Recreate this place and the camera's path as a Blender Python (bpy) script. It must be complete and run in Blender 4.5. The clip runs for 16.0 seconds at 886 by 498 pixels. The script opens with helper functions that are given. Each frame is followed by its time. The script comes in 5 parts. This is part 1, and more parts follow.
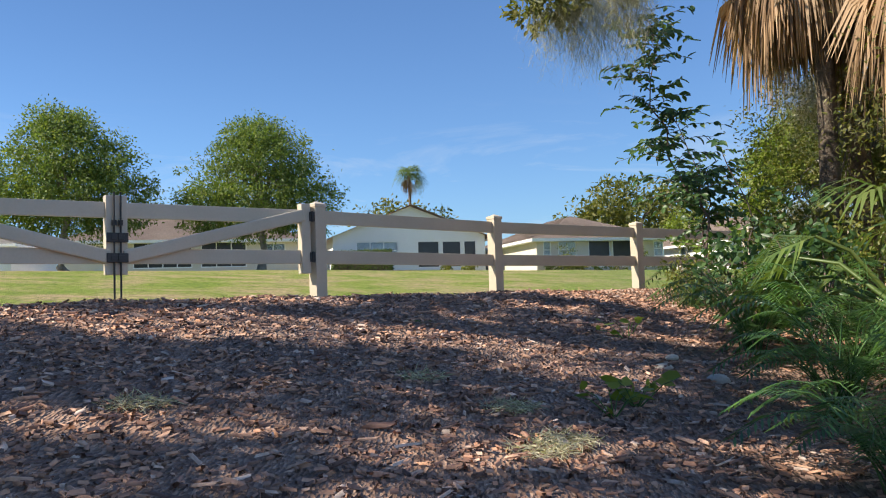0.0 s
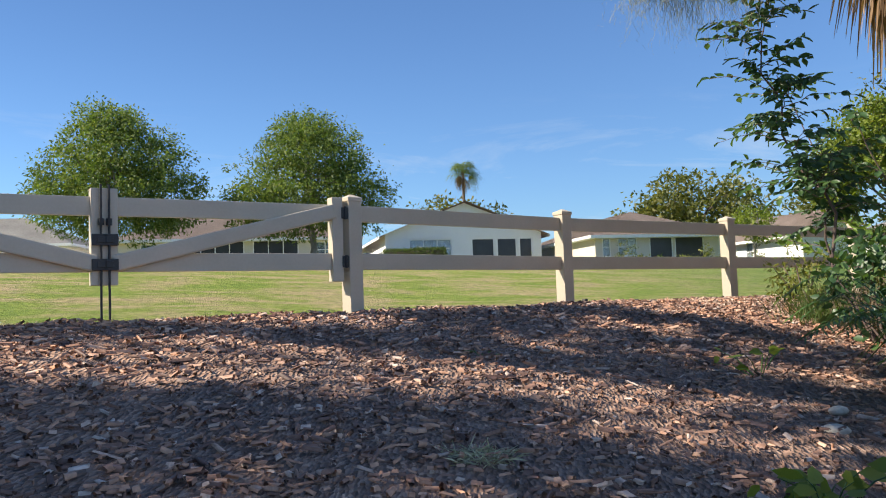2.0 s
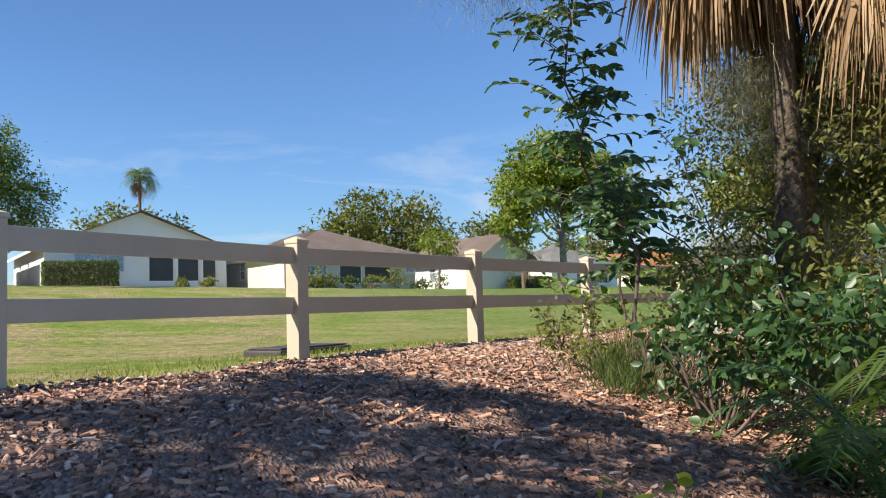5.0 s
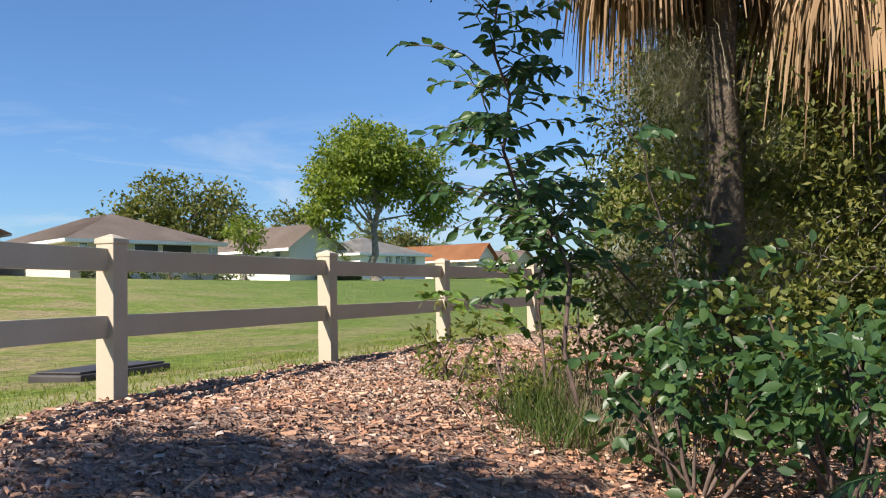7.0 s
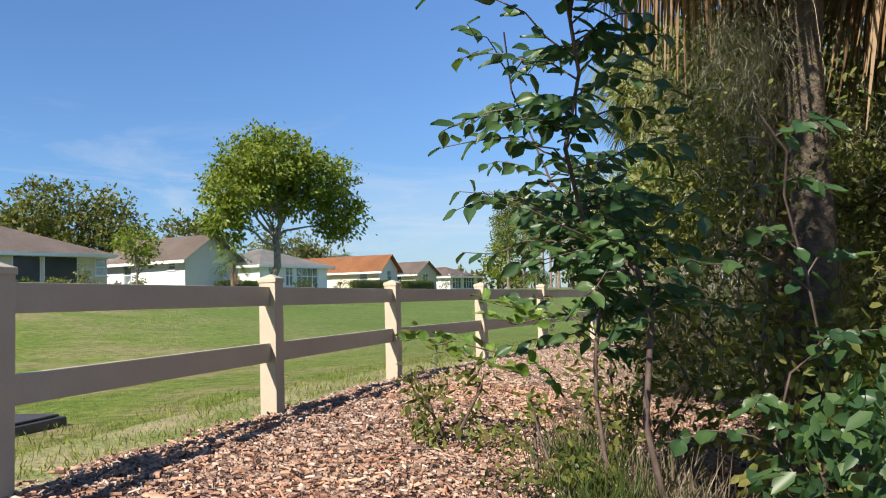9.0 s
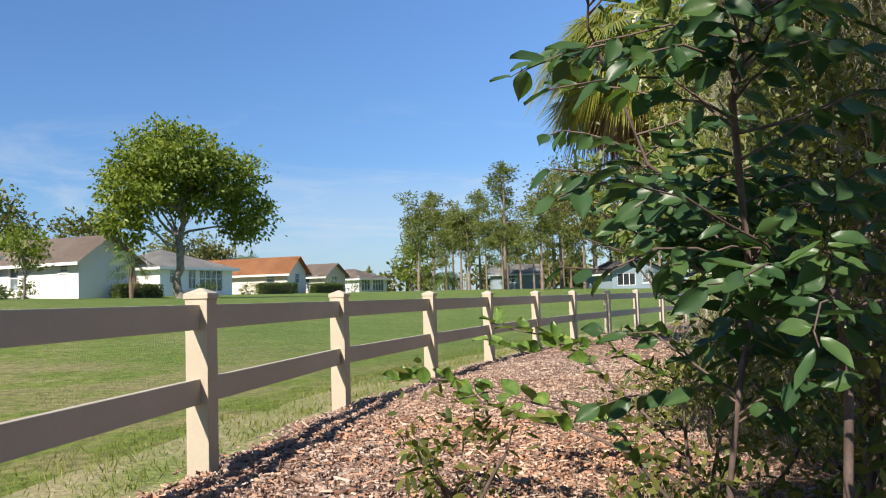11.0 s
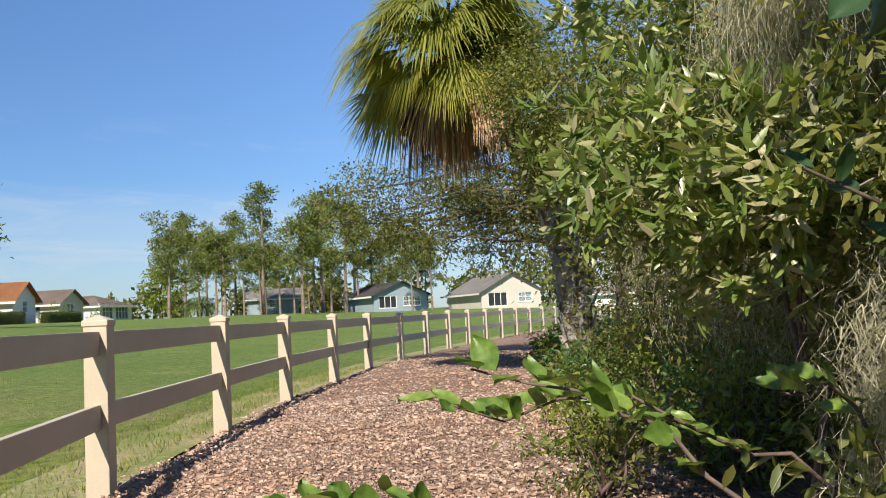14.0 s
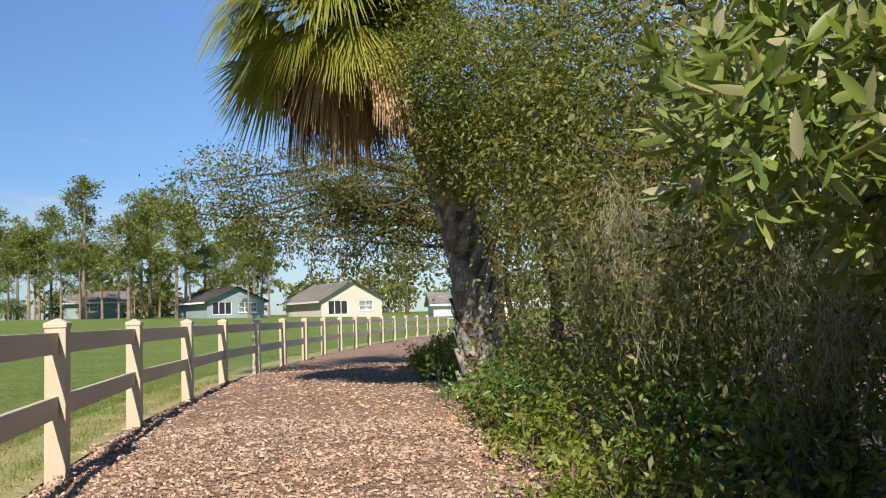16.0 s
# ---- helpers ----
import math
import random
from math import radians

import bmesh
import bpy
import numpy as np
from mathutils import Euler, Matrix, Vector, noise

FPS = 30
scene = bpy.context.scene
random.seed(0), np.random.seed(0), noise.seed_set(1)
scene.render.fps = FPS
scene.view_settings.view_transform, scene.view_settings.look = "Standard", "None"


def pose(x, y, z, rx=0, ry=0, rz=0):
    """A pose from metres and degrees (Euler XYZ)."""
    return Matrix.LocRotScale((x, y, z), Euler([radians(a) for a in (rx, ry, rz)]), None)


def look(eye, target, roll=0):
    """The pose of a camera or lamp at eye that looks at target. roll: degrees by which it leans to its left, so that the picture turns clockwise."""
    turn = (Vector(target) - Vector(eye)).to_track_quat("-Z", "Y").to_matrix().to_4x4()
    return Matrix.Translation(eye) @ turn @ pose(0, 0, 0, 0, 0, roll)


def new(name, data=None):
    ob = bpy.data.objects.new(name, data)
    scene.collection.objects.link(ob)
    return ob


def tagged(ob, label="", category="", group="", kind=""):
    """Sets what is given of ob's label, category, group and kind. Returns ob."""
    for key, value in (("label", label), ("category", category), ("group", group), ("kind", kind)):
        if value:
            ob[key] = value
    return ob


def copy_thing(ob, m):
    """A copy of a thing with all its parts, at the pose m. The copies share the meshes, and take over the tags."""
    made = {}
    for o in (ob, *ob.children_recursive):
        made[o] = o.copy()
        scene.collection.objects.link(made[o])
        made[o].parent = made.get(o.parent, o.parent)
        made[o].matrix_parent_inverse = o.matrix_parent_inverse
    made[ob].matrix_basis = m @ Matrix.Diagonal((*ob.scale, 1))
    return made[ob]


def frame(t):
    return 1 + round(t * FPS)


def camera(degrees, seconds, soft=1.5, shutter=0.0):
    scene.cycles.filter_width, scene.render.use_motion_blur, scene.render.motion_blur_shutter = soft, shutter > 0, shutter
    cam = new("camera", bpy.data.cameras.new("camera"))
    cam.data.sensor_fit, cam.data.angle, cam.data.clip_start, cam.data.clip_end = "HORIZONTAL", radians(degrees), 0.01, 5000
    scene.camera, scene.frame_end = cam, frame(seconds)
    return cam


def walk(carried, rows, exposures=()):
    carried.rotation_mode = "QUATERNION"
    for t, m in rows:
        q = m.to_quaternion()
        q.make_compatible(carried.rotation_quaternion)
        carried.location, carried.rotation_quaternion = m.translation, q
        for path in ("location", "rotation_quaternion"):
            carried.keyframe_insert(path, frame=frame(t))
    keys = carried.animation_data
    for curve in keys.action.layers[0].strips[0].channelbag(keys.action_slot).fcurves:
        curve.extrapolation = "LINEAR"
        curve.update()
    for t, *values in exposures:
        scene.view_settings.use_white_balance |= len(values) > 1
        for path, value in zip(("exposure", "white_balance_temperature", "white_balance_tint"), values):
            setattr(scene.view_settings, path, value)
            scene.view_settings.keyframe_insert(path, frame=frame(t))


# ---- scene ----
cam = camera(55.3, 16.0, soft=1.1)
PATH = [
    (0, (0.119, -0.487, 0.712), (0.087, 1.509, 0.841), -1.9),
    (0.5, (0.078, -0.075, 0.777), (0.009, 1.92, 0.898), -1.7),
    (1, (0.105, 0.327, 0.786), (-0.019, 2.319, 0.914), -1.8),
    (1.5, (0.131, 0.732, 0.818), (-0.037, 2.721, 0.948), -1.9),
    (2, (0.044, 1.074, 0.862), (-0.116, 3.063, 0.988), -1.9),
    (2.5, (-0.002, 1.467, 0.901), (-0.117, 3.46, 1.024), -2.0),
    (3, (-0.048, 1.814, 0.959), (-0.058, 3.81, 1.074), -2.3),
    (3.5, (-0.178, 2.121, 1.005), (-0.017, 4.111, 1.114), -2.6),
    (4, (-0.237, 2.542, 1.067), (0.085, 4.512, 1.188), -2.2),
    (4.5, (-0.224, 2.936, 1.142), (0.228, 4.88, 1.275), -2.0),
    (5, (-0.272, 3.084, 1.192), (0.306, 4.994, 1.329), -1.7),
    (7.5, (-0.267, 5.002, 1.459), (0.809, 6.684, 1.561), -1.3),
    (8, (-0.267, 5.342, 1.496), (0.866, 6.986, 1.607), -1.3),
    (8.5, (-0.239, 5.676, 1.557), (0.939, 7.289, 1.67), -1.1),
    (9, (-0.062, 6.074, 1.601), (1.144, 7.664, 1.721), -1.5),
    (11.5, (0.574, 7.795, 1.738), (2.012, 9.18, 1.861), -1.6),
    (12, (0.799, 8.144, 1.742), (2.303, 9.456, 1.877), -1.5),
    (12.5, (1.05, 8.536, 1.744), (2.617, 9.77, 1.89), -1.3),
    (13, (1.204, 8.872, 1.765), (2.839, 10.015, 1.91), -1.7),
    (13.5, (1.453, 9.174, 1.762), (3.137, 10.242, 1.911), -1.9),
    (14, (1.671, 9.378, 1.736), (3.401, 10.37, 1.888), -2.9),
    (14.5, (1.947, 9.808, 1.794), (3.727, 10.708, 1.948), -1.5),
    (15, (2.248, 10.157, 1.757), (4.073, 10.961, 1.912), -2.1),
    (15.5, (2.485, 10.411, 1.745), (4.347, 11.123, 1.9), -2.5),
    (16, (2.76, 10.696, 1.761), (4.648, 11.335, 1.918), -1.9),
]
walk(cam, [(t, look(eye, target, roll)) for t, eye, target, roll in PATH], ((0.0, 0.92, 6850, 10), (5.0, 0.88, 6700, 10), (9.0, 0.78, 6600, 10), (12.0, 0.70, 6600, 10), (16.0, 0.68, 6950, 10)))

# ---- world, sun, exposure ----
SUN_AZ, SUN_EL = -107.0, 41.0           # degrees clockwise from +y, and above the horizon
world = bpy.data.worlds.new("sky")
scene.world = world
world.use_nodes = True
wn, wl = world.node_tree.nodes, world.node_tree.links
wn.clear()
w_out = wn.new("ShaderNodeOutputWorld")
w_bg = wn.new("ShaderNodeBackground")
w_sky = wn.new("ShaderNodeTexSky")
w_sky.sky_type = "NISHITA"
w_sky.sun_disc = False
w_sky.sun_elevation = radians(SUN_EL)
w_sky.sun_rotation = radians(-SUN_AZ)
w_sky.air_density, w_sky.dust_density, w_sky.ozone_density = 1.0, 0.5, 3.5
w_co = wn.new("ShaderNodeTexCoord")
w_sep = wn.new("ShaderNodeSeparateXYZ")
wl.new(w_co.outputs["Generated"], w_sep.inputs[0])
w_map = wn.new("ShaderNodeMapping")
w_map.inputs["Scale"].default_value = (1.6, 1.6, 7.5)
w_map.inputs["Rotation"].default_value = (0.12, 0.1, 0.5)
wl.new(w_co.outputs["Generated"], w_map.inputs[0])
w_noise = wn.new("ShaderNodeTexNoise")
w_noise.inputs["Scale"].default_value = 3.1
w_noise.inputs["Detail"].default_value = 9
w_noise.inputs["Roughness"].default_value = 0.62
w_noise.inputs["Distortion"].default_value = 0.7
wl.new(w_map.outputs[0], w_noise.inputs["Vector"])
w_ramp = wn.new("ShaderNodeValToRGB")
w_ramp.color_ramp.elements[0].position, w_ramp.color_ramp.elements[1].position = 0.52, 0.78
wl.new(w_noise.outputs["Fac"], w_ramp.inputs[0])
w_band = wn.new("ShaderNodeMapRange")       # thin clouds keep to the lower sky
w_band.inputs["From Min"].default_value, w_band.inputs["From Max"].default_value = 0.24, 0.10
wl.new(w_sep.outputs["Z"], w_band.inputs["Value"])
w_mul = wn.new("ShaderNodeMath")
w_mul.operation = "MULTIPLY"
wl.new(w_ramp.outputs[0], w_mul.inputs[0])
wl.new(w_band.outputs[0], w_mul.inputs[1])
w_mul2 = wn.new("ShaderNodeMath")
w_mul2.operation = "MULTIPLY"
w_mul2.inputs[1].default_value = 0.6
wl.new(w_mul.outputs[0], w_mul2.inputs[0])
w_mix = wn.new("ShaderNodeMix")
w_mix.data_type = "RGBA"
w_mix.inputs["B"].default_value = (6.2, 6.6, 7.0, 1)
wl.new(w_mul2.outputs[0], w_mix.inputs["Factor"])
w_tint = wn.new("ShaderNodeMix")
w_tint.data_type, w_tint.blend_type = "RGBA", "MULTIPLY"
w_tint.inputs["Factor"].default_value = 1.0
w_tint.inputs["B"].default_value = (0.70, 0.94, 1.22, 1)
wl.new(w_sky.outputs[0], w_tint.inputs["A"])
wl.new(w_tint.outputs["Result"], w_mix.inputs["A"])
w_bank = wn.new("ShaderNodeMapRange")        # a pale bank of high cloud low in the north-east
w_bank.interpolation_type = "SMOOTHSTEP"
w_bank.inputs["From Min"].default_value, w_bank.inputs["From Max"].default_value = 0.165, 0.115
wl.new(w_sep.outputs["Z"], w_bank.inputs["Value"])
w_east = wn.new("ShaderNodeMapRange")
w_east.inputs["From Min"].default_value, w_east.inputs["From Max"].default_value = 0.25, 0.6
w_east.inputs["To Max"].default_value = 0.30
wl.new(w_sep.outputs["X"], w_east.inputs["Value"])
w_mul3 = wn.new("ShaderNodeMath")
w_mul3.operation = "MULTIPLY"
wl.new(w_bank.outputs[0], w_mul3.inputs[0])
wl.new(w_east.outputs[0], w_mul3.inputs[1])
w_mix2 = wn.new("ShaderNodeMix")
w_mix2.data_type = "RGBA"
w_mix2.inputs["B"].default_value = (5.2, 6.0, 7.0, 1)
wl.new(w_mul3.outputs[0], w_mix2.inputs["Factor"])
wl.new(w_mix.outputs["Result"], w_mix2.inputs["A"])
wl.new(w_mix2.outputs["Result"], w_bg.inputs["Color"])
w_bg.inputs["Strength"].default_value = 0.074
wl.new(w_bg.outputs[0], w_out.inputs[0])

sun = new("sun", bpy.data.lights.new("sun", "SUN"))
sun.data.energy, sun.data.angle, sun.data.color = 5.0, radians(0.55), (1.0, 0.92, 0.81)
_a, _e = radians(SUN_AZ), radians(SUN_EL)
SUN_DIR = Vector((math.sin(_a) * math.cos(_e), math.cos(_a) * math.cos(_e), math.sin(_e)))
sun.matrix_world = look((0, 0, 40), Vector((0, 0, 40)) - SUN_DIR)

# ---- materials ----
def shader(name):
    m = bpy.data.materials.new(name)
    m.use_nodes = True
    return m, m.node_tree.nodes, m.node_tree.links, m.node_tree.nodes["Principled BSDF"]


def noise_node(n, l, scale, detail=4, vec=None, rough=0.55):
    t = n.new("ShaderNodeTexNoise")
    t.inputs["Scale"].default_value, t.inputs["Detail"].default_value, t.inputs["Roughness"].default_value = scale, detail, rough
    if vec is None:
        c = n.new("ShaderNodeTexCoord")
        vec = c.outputs["Object"]
    l.new(vec, t.inputs["Vector"])
    return t.outputs["Fac"]


def ramp_node(n, l, fac, stops):
    r = n.new("ShaderNodeValToRGB")
    e = r.color_ramp.elements
    while len(e) < len(stops):
        e.new(0.5)
    for el, (p, c) in zip(e, stops):
        el.position, el.color = p, (*c, 1)
    l.new(fac, r.inputs[0])
    return r.outputs[0]


def blend(n, l, fac, a, b, mode="MIX"):
    m = n.new("ShaderNodeMix")
    m.data_type, m.blend_type = "RGBA", mode
    for key, v in (("Factor", fac), ("A", a), ("B", b)):
        if hasattr(v, "is_linked"):
            l.new(v, m.inputs[key])
        else:
            m.inputs[key].default_value = v if key == "Factor" else (*v, 1)
    return m.outputs["Result"]


def bump(n, l, p, height, strength, dist):
    b = n.new("ShaderNodeBump")
    b.inputs["Strength"].default_value, b.inputs["Distance"].default_value = strength, dist
    l.new(height, b.inputs["Height"])
    l.new(b.outputs[0], p.inputs["Normal"])


def stretched(n, l, scale):
    c = n.new("ShaderNodeTexCoord")
    m = n.new("ShaderNodeMapping")
    m.inputs["Scale"].default_value = scale
    l.new(c.outputs["Object"], m.inputs[0])
    return m.outputs[0]


def two_tone(name, dark, light, big, small, rough=0.8, relief=0.3, depth=0.01, spread=(0.3, 0.7), grain=0.22):
    """Colour that varies at a large and a small scale, with fine relief."""
    m, n, l, p = shader(name)
    a = ramp_node(n, l, noise_node(n, l, big), [(spread[0], dark), (spread[1], light)])
    f = noise_node(n, l, small, 5)
    g = ramp_node(n, l, f, [(0.25, (1 - grain,) * 3), (0.75, (1 + 0.6 * grain,) * 3)])
    l.new(blend(n, l, 1.0, a, g, "MULTIPLY"), p.inputs["Base Color"])
    p.inputs["Roughness"].default_value = rough
    bump(n, l, p, f, relief, depth)
    return m


def leaf_material(name, stops, rough=0.5, through_light=0.35, spec=0.4, mottle=0):
    """Leaves: each one its own shade, some light passing through."""
    m, n, l, p = shader(name)
    g = n.new("ShaderNodeNewGeometry")
    col = ramp_node(n, l, g.outputs["Random Per Island"], stops)
    big = ramp_node(n, l, noise_node(n, l, 1.3, 3), [(0.3, (0.75, 0.78, 0.75)), (0.7, (1.2, 1.15, 1.05))])
    c = blend(n, l, 1.0, col, big, "MULTIPLY")
    if mottle:
        spots = noise_node(n, l, mottle, 6)
        c = blend(n, l, 1.0, c, ramp_node(n, l, spots, [(0.32, (0.62, 0.68, 0.6)), (0.55, (1.0, 1.0, 1.0)), (0.72, (1.45, 1.25, 0.9))]), "MULTIPLY")
        bump(n, l, p, spots, 0.5, 0.004)
    l.new(c, p.inputs["Base Color"])
    p.inputs["Roughness"].default_value = rough
    p.inputs["Specular IOR Level"].default_value = spec
    t = n.new("ShaderNodeBsdfTranslucent")
    l.new(blend(n, l, 1.0, c, (1.25, 1.3, 0.55), "MULTIPLY"), t.inputs["Color"])
    mx = n.new("ShaderNodeMixShader")
    mx.inputs[0].default_value = through_light
    l.new(p.outputs[0], mx.inputs[1])
    l.new(t.outputs[0], mx.inputs[2])
    l.new(mx.outputs[0], n["Material Output"].inputs["Surface"])
    return m


def greens(*cols):
    k = len(cols) - 1
    return [(i / k, c) for i, c in enumerate(cols)]


M_VINYL = two_tone("tan_vinyl", (0.44, 0.38, 0.29), (0.50, 0.435, 0.337), 2.2, 45, 0.5, 0.08, 0.001, grain=0.05)
M_BLACK = two_tone("black_iron", (0.012, 0.012, 0.013), (0.025, 0.024, 0.024), 6, 90, 0.5, 0.2, 0.001)
M_BARK = two_tone("oak_bark", (0.055, 0.042, 0.032), (0.16, 0.125, 0.09), 7, 30, 0.9, 1.0, 0.03)
M_TWIG = two_tone("twig_bark", (0.08, 0.055, 0.045), (0.17, 0.12, 0.10), 12, 60, 0.8, 0.5, 0.004)
M_GREYBARK = two_tone("grey_bark", (0.13, 0.11, 0.09), (0.30, 0.27, 0.23), 3, 22, 0.9, 0.8, 0.02)
M_PINEBARK = two_tone("pine_bark", (0.14, 0.10, 0.075), (0.30, 0.24, 0.19), 1.5, 8, 0.9, 0.6, 0.03)
M_BOOT = two_tone("palm_boot", (0.14, 0.125, 0.11), (0.36, 0.335, 0.30), 6, 45, 0.9, 0.7, 0.01)
M_FIBRE = two_tone("palm_fibre", (0.09, 0.06, 0.04), (0.22, 0.16, 0.11), 9, 70, 0.95, 0.8, 0.01)
M_STUCCO_W = two_tone("white_stucco", (0.74, 0.74, 0.72), (0.80, 0.80, 0.78), 0.6, 40, 0.85, 0.3, 0.004)
M_STUCCO_C = two_tone("cream_stucco", (0.72, 0.66, 0.54), (0.78, 0.72, 0.60), 0.6, 40, 0.85, 0.3, 0.004)
M_STUCCO_B = two_tone("beige_stucco", (0.60, 0.54, 0.46), (0.66, 0.60, 0.51), 0.6, 40, 0.85, 0.3, 0.004)
M_STUCCO_P = two_tone("pale_stucco", (0.52, 0.49, 0.44), (0.58, 0.545, 0.49), 0.6, 40, 0.85, 0.3, 0.004)
M_STUCCO_BLUE = two_tone("blue_grey_stucco", (0.24, 0.31, 0.36), (0.29, 0.37, 0.42), 0.6, 40, 0.85, 0.3, 0.004)
M_ROOF_TAUPE = two_tone("taupe_shingles", (0.25, 0.195, 0.165), (0.33, 0.265, 0.225), 0.5, 9, 0.9, 0.6, 0.02)
M_ROOF_ORANGE = two_tone("orange_shingles", (0.40, 0.17, 0.075), (0.52, 0.25, 0.12), 0.5, 9, 0.85, 0.6, 0.02)
M_ROOF_GREY = two_tone("grey_shingles", (0.30, 0.29, 0.27), (0.40, 0.385, 0.355), 0.5, 9, 0.9, 0.6, 0.02)
M_ROOF_DARK = two_tone("dark_shingles", (0.09, 0.085, 0.085), (0.15, 0.14, 0.135), 0.5, 9, 0.9, 0.6, 0.02)
M_TRIM = two_tone("white_trim", (0.76, 0.76, 0.74), (0.82, 0.82, 0.80), 2, 40, 0.5, 0.1, 0.002)
M_FLOOR = two_tone("house_slab", (0.20, 0.19, 0.18), (0.28, 0.27, 0.25), 1, 20, 0.8, 0.2, 0.003)
# porch screens, and the shade inside rooms behind dark windows, as one near-black colour
M_SCREEN_AND_DARK_ROOM = two_tone("insect_screen_and_dark_room", (0.020, 0.022, 0.026), (0.032, 0.036, 0.042), 1.2, 300, 0.35, 0.1, 0.001)
M_BLIND = two_tone("window_blind", (0.58, 0.62, 0.66), (0.66, 0.69, 0.72), 2, 50, 0.6, 0.2, 0.002)
M_ROCK = two_tone("pale_stone", (0.36, 0.33, 0.28), (0.50, 0.46, 0.39), 3, 30, 0.9, 0.5, 0.01)
M_BOXLID = two_tone("dark_plastic", (0.035, 0.03, 0.03), (0.06, 0.052, 0.05), 4, 60, 0.6, 0.2, 0.002)

M_GLASS, _n, _l, _p = shader("window_glass")
_p.inputs["Base Color"].default_value = (0.75, 0.85, 0.9, 1)
_p.inputs["Roughness"].default_value = 0.03
_p.inputs["Transmission Weight"].default_value = 0.85
_p.inputs["IOR"].default_value = 1.5

# mulch sheet under the loose chips
M_MULCH, _n, _l, _p = shader("bark_mulch")
_v = _n.new("ShaderNodeTexVoronoi")
_v.inputs["Scale"].default_value = 55
_l.new(stretched(_n, _l, (1.0, 0.5, 1.0)), _v.inputs["Vector"])
_c1 = ramp_node(_n, _l, _v.outputs["Color"], [(0.0, (0.12, 0.074, 0.055)), (0.5, (0.25, 0.16, 0.12)), (1.0, (0.42, 0.30, 0.235))])
_g = ramp_node(_n, _l, noise_node(_n, _l, 0.5, 4), [(0.3, (0.75, 0.75, 0.76)), (0.7, (1.15, 1.08, 1.0))])
_l.new(blend(_n, _l, 1.0, _c1, _g, "MULTIPLY"), _p.inputs["Base Color"])
_p.inputs["Roughness"].default_value = 0.92
bump(_n, _l, _p, _v.outputs["Distance"], 1.0, 0.03)

# loose chips: each its own shade
def chip_material(name, stops):
    m, n, l, p = shader(name)
    gm = n.new("ShaderNodeNewGeometry")
    c = ramp_node(n, l, gm.outputs["Random Per Island"], stops)
    grain = ramp_node(n, l, noise_node(n, l, 45, 4), [(0.3, (0.7, 0.68, 0.66)), (0.7, (1.15, 1.12, 1.1))])
    stain = ramp_node(n, l, noise_node(n, l, 0.45, 3), [(0.35, (0.92, 0.94, 0.98)), (0.65, (1.12, 1.0, 0.9))])
    l.new(blend(n, l, 1.0, blend(n, l, 1.0, c, grain, "MULTIPLY"), stain, "MULTIPLY"), p.inputs["Base Color"])
    p.inputs["Roughness"].default_value = 0.6
    return m


M_CHIP = chip_material("wood_chip", [(0.0, (0.10, 0.058, 0.045)), (0.3, (0.24, 0.142, 0.105)), (0.6, (0.42, 0.235, 0.15)), (0.85, (0.52, 0.32, 0.215)), (1.0, (0.55, 0.47, 0.41))])
M_CHIP_PALE = chip_material("bleached_chip", [(0.0, (0.24, 0.165, 0.125)), (0.3, (0.34, 0.24, 0.185)), (0.6, (0.42, 0.315, 0.25)), (0.85, (0.48, 0.38, 0.31)), (1.0, (0.54, 0.46, 0.40))])

# lawn
M_LAWN, _n, _l, _p = shader("mown_lawn")
_c1 = ramp_node(_n, _l, noise_node(_n, _l, 0.45, 8, stretched(_n, _l, (1.0, 1.4, 1.0)), 0.7), [(0.38, (0.16, 0.225, 0.04)), (0.46, (0.205, 0.25, 0.055)), (0.53, (0.29, 0.265, 0.115)), (0.62, (0.36, 0.28, 0.165))])
_co = _n.new("ShaderNodeTexCoord")
_sx = _n.new("ShaderNodeSeparateXYZ")
_l.new(_co.outputs["Object"], _sx.inputs[0])
_mr = _n.new("ShaderNodeMapRange")           # the watered lawn in the east is a deeper, more even green
_mr.inputs["From Min"].default_value, _mr.inputs["From Max"].default_value = 1.0, 14.0
_l.new(_sx.outputs["X"], _mr.inputs["Value"])
_c2 = ramp_node(_n, _l, noise_node(_n, _l, 0.5, 6, None, 0.6), [(0.35, (0.115, 0.175, 0.042)), (0.6, (0.15, 0.205, 0.055)), (0.75, (0.215, 0.23, 0.09))])
_c1 = blend(_n, _l, _mr.outputs[0], _c1, _c2)
_s = noise_node(_n, _l, 6.5, 8, None, 0.75)
_g = ramp_node(_n, _l, _s, [(0.36, (0.5, 0.56, 0.48)), (0.64, (1.3, 1.26, 1.22))])
_l.new(blend(_n, _l, 1.0, _c1, _g, "MULTIPLY"), _p.inputs["Base Color"])
_p.inputs["Roughness"].default_value = 0.9
_p.inputs["Specular IOR Level"].default_value = 0.15
bump(_n, _l, _p, noise_node(_n, _l, 16, 6, None, 0.7), 0.85, 0.09)

M_EDGE = two_tone("dry_grass", (0.17, 0.21, 0.05), (0.31, 0.27, 0.14), 1.3, 16, 0.9, 0.9, 0.05, (0.38, 0.6), 0.35)
L_TREE = leaf_material("elm_leaf", greens((0.075, 0.125, 0.035), (0.105, 0.165, 0.045), (0.145, 0.205, 0.055), (0.21, 0.245, 0.075)), 0.55, 0.42)
L_OAK = leaf_material("oak_leaf", greens((0.085, 0.105, 0.032), (0.14, 0.15, 0.045), (0.21, 0.205, 0.07)), 0.5, 0.42)
L_BRIGHT = leaf_material("bright_leaf", greens((0.13, 0.185, 0.03), (0.185, 0.24, 0.04), (0.25, 0.29, 0.06)), 0.5, 0.42)
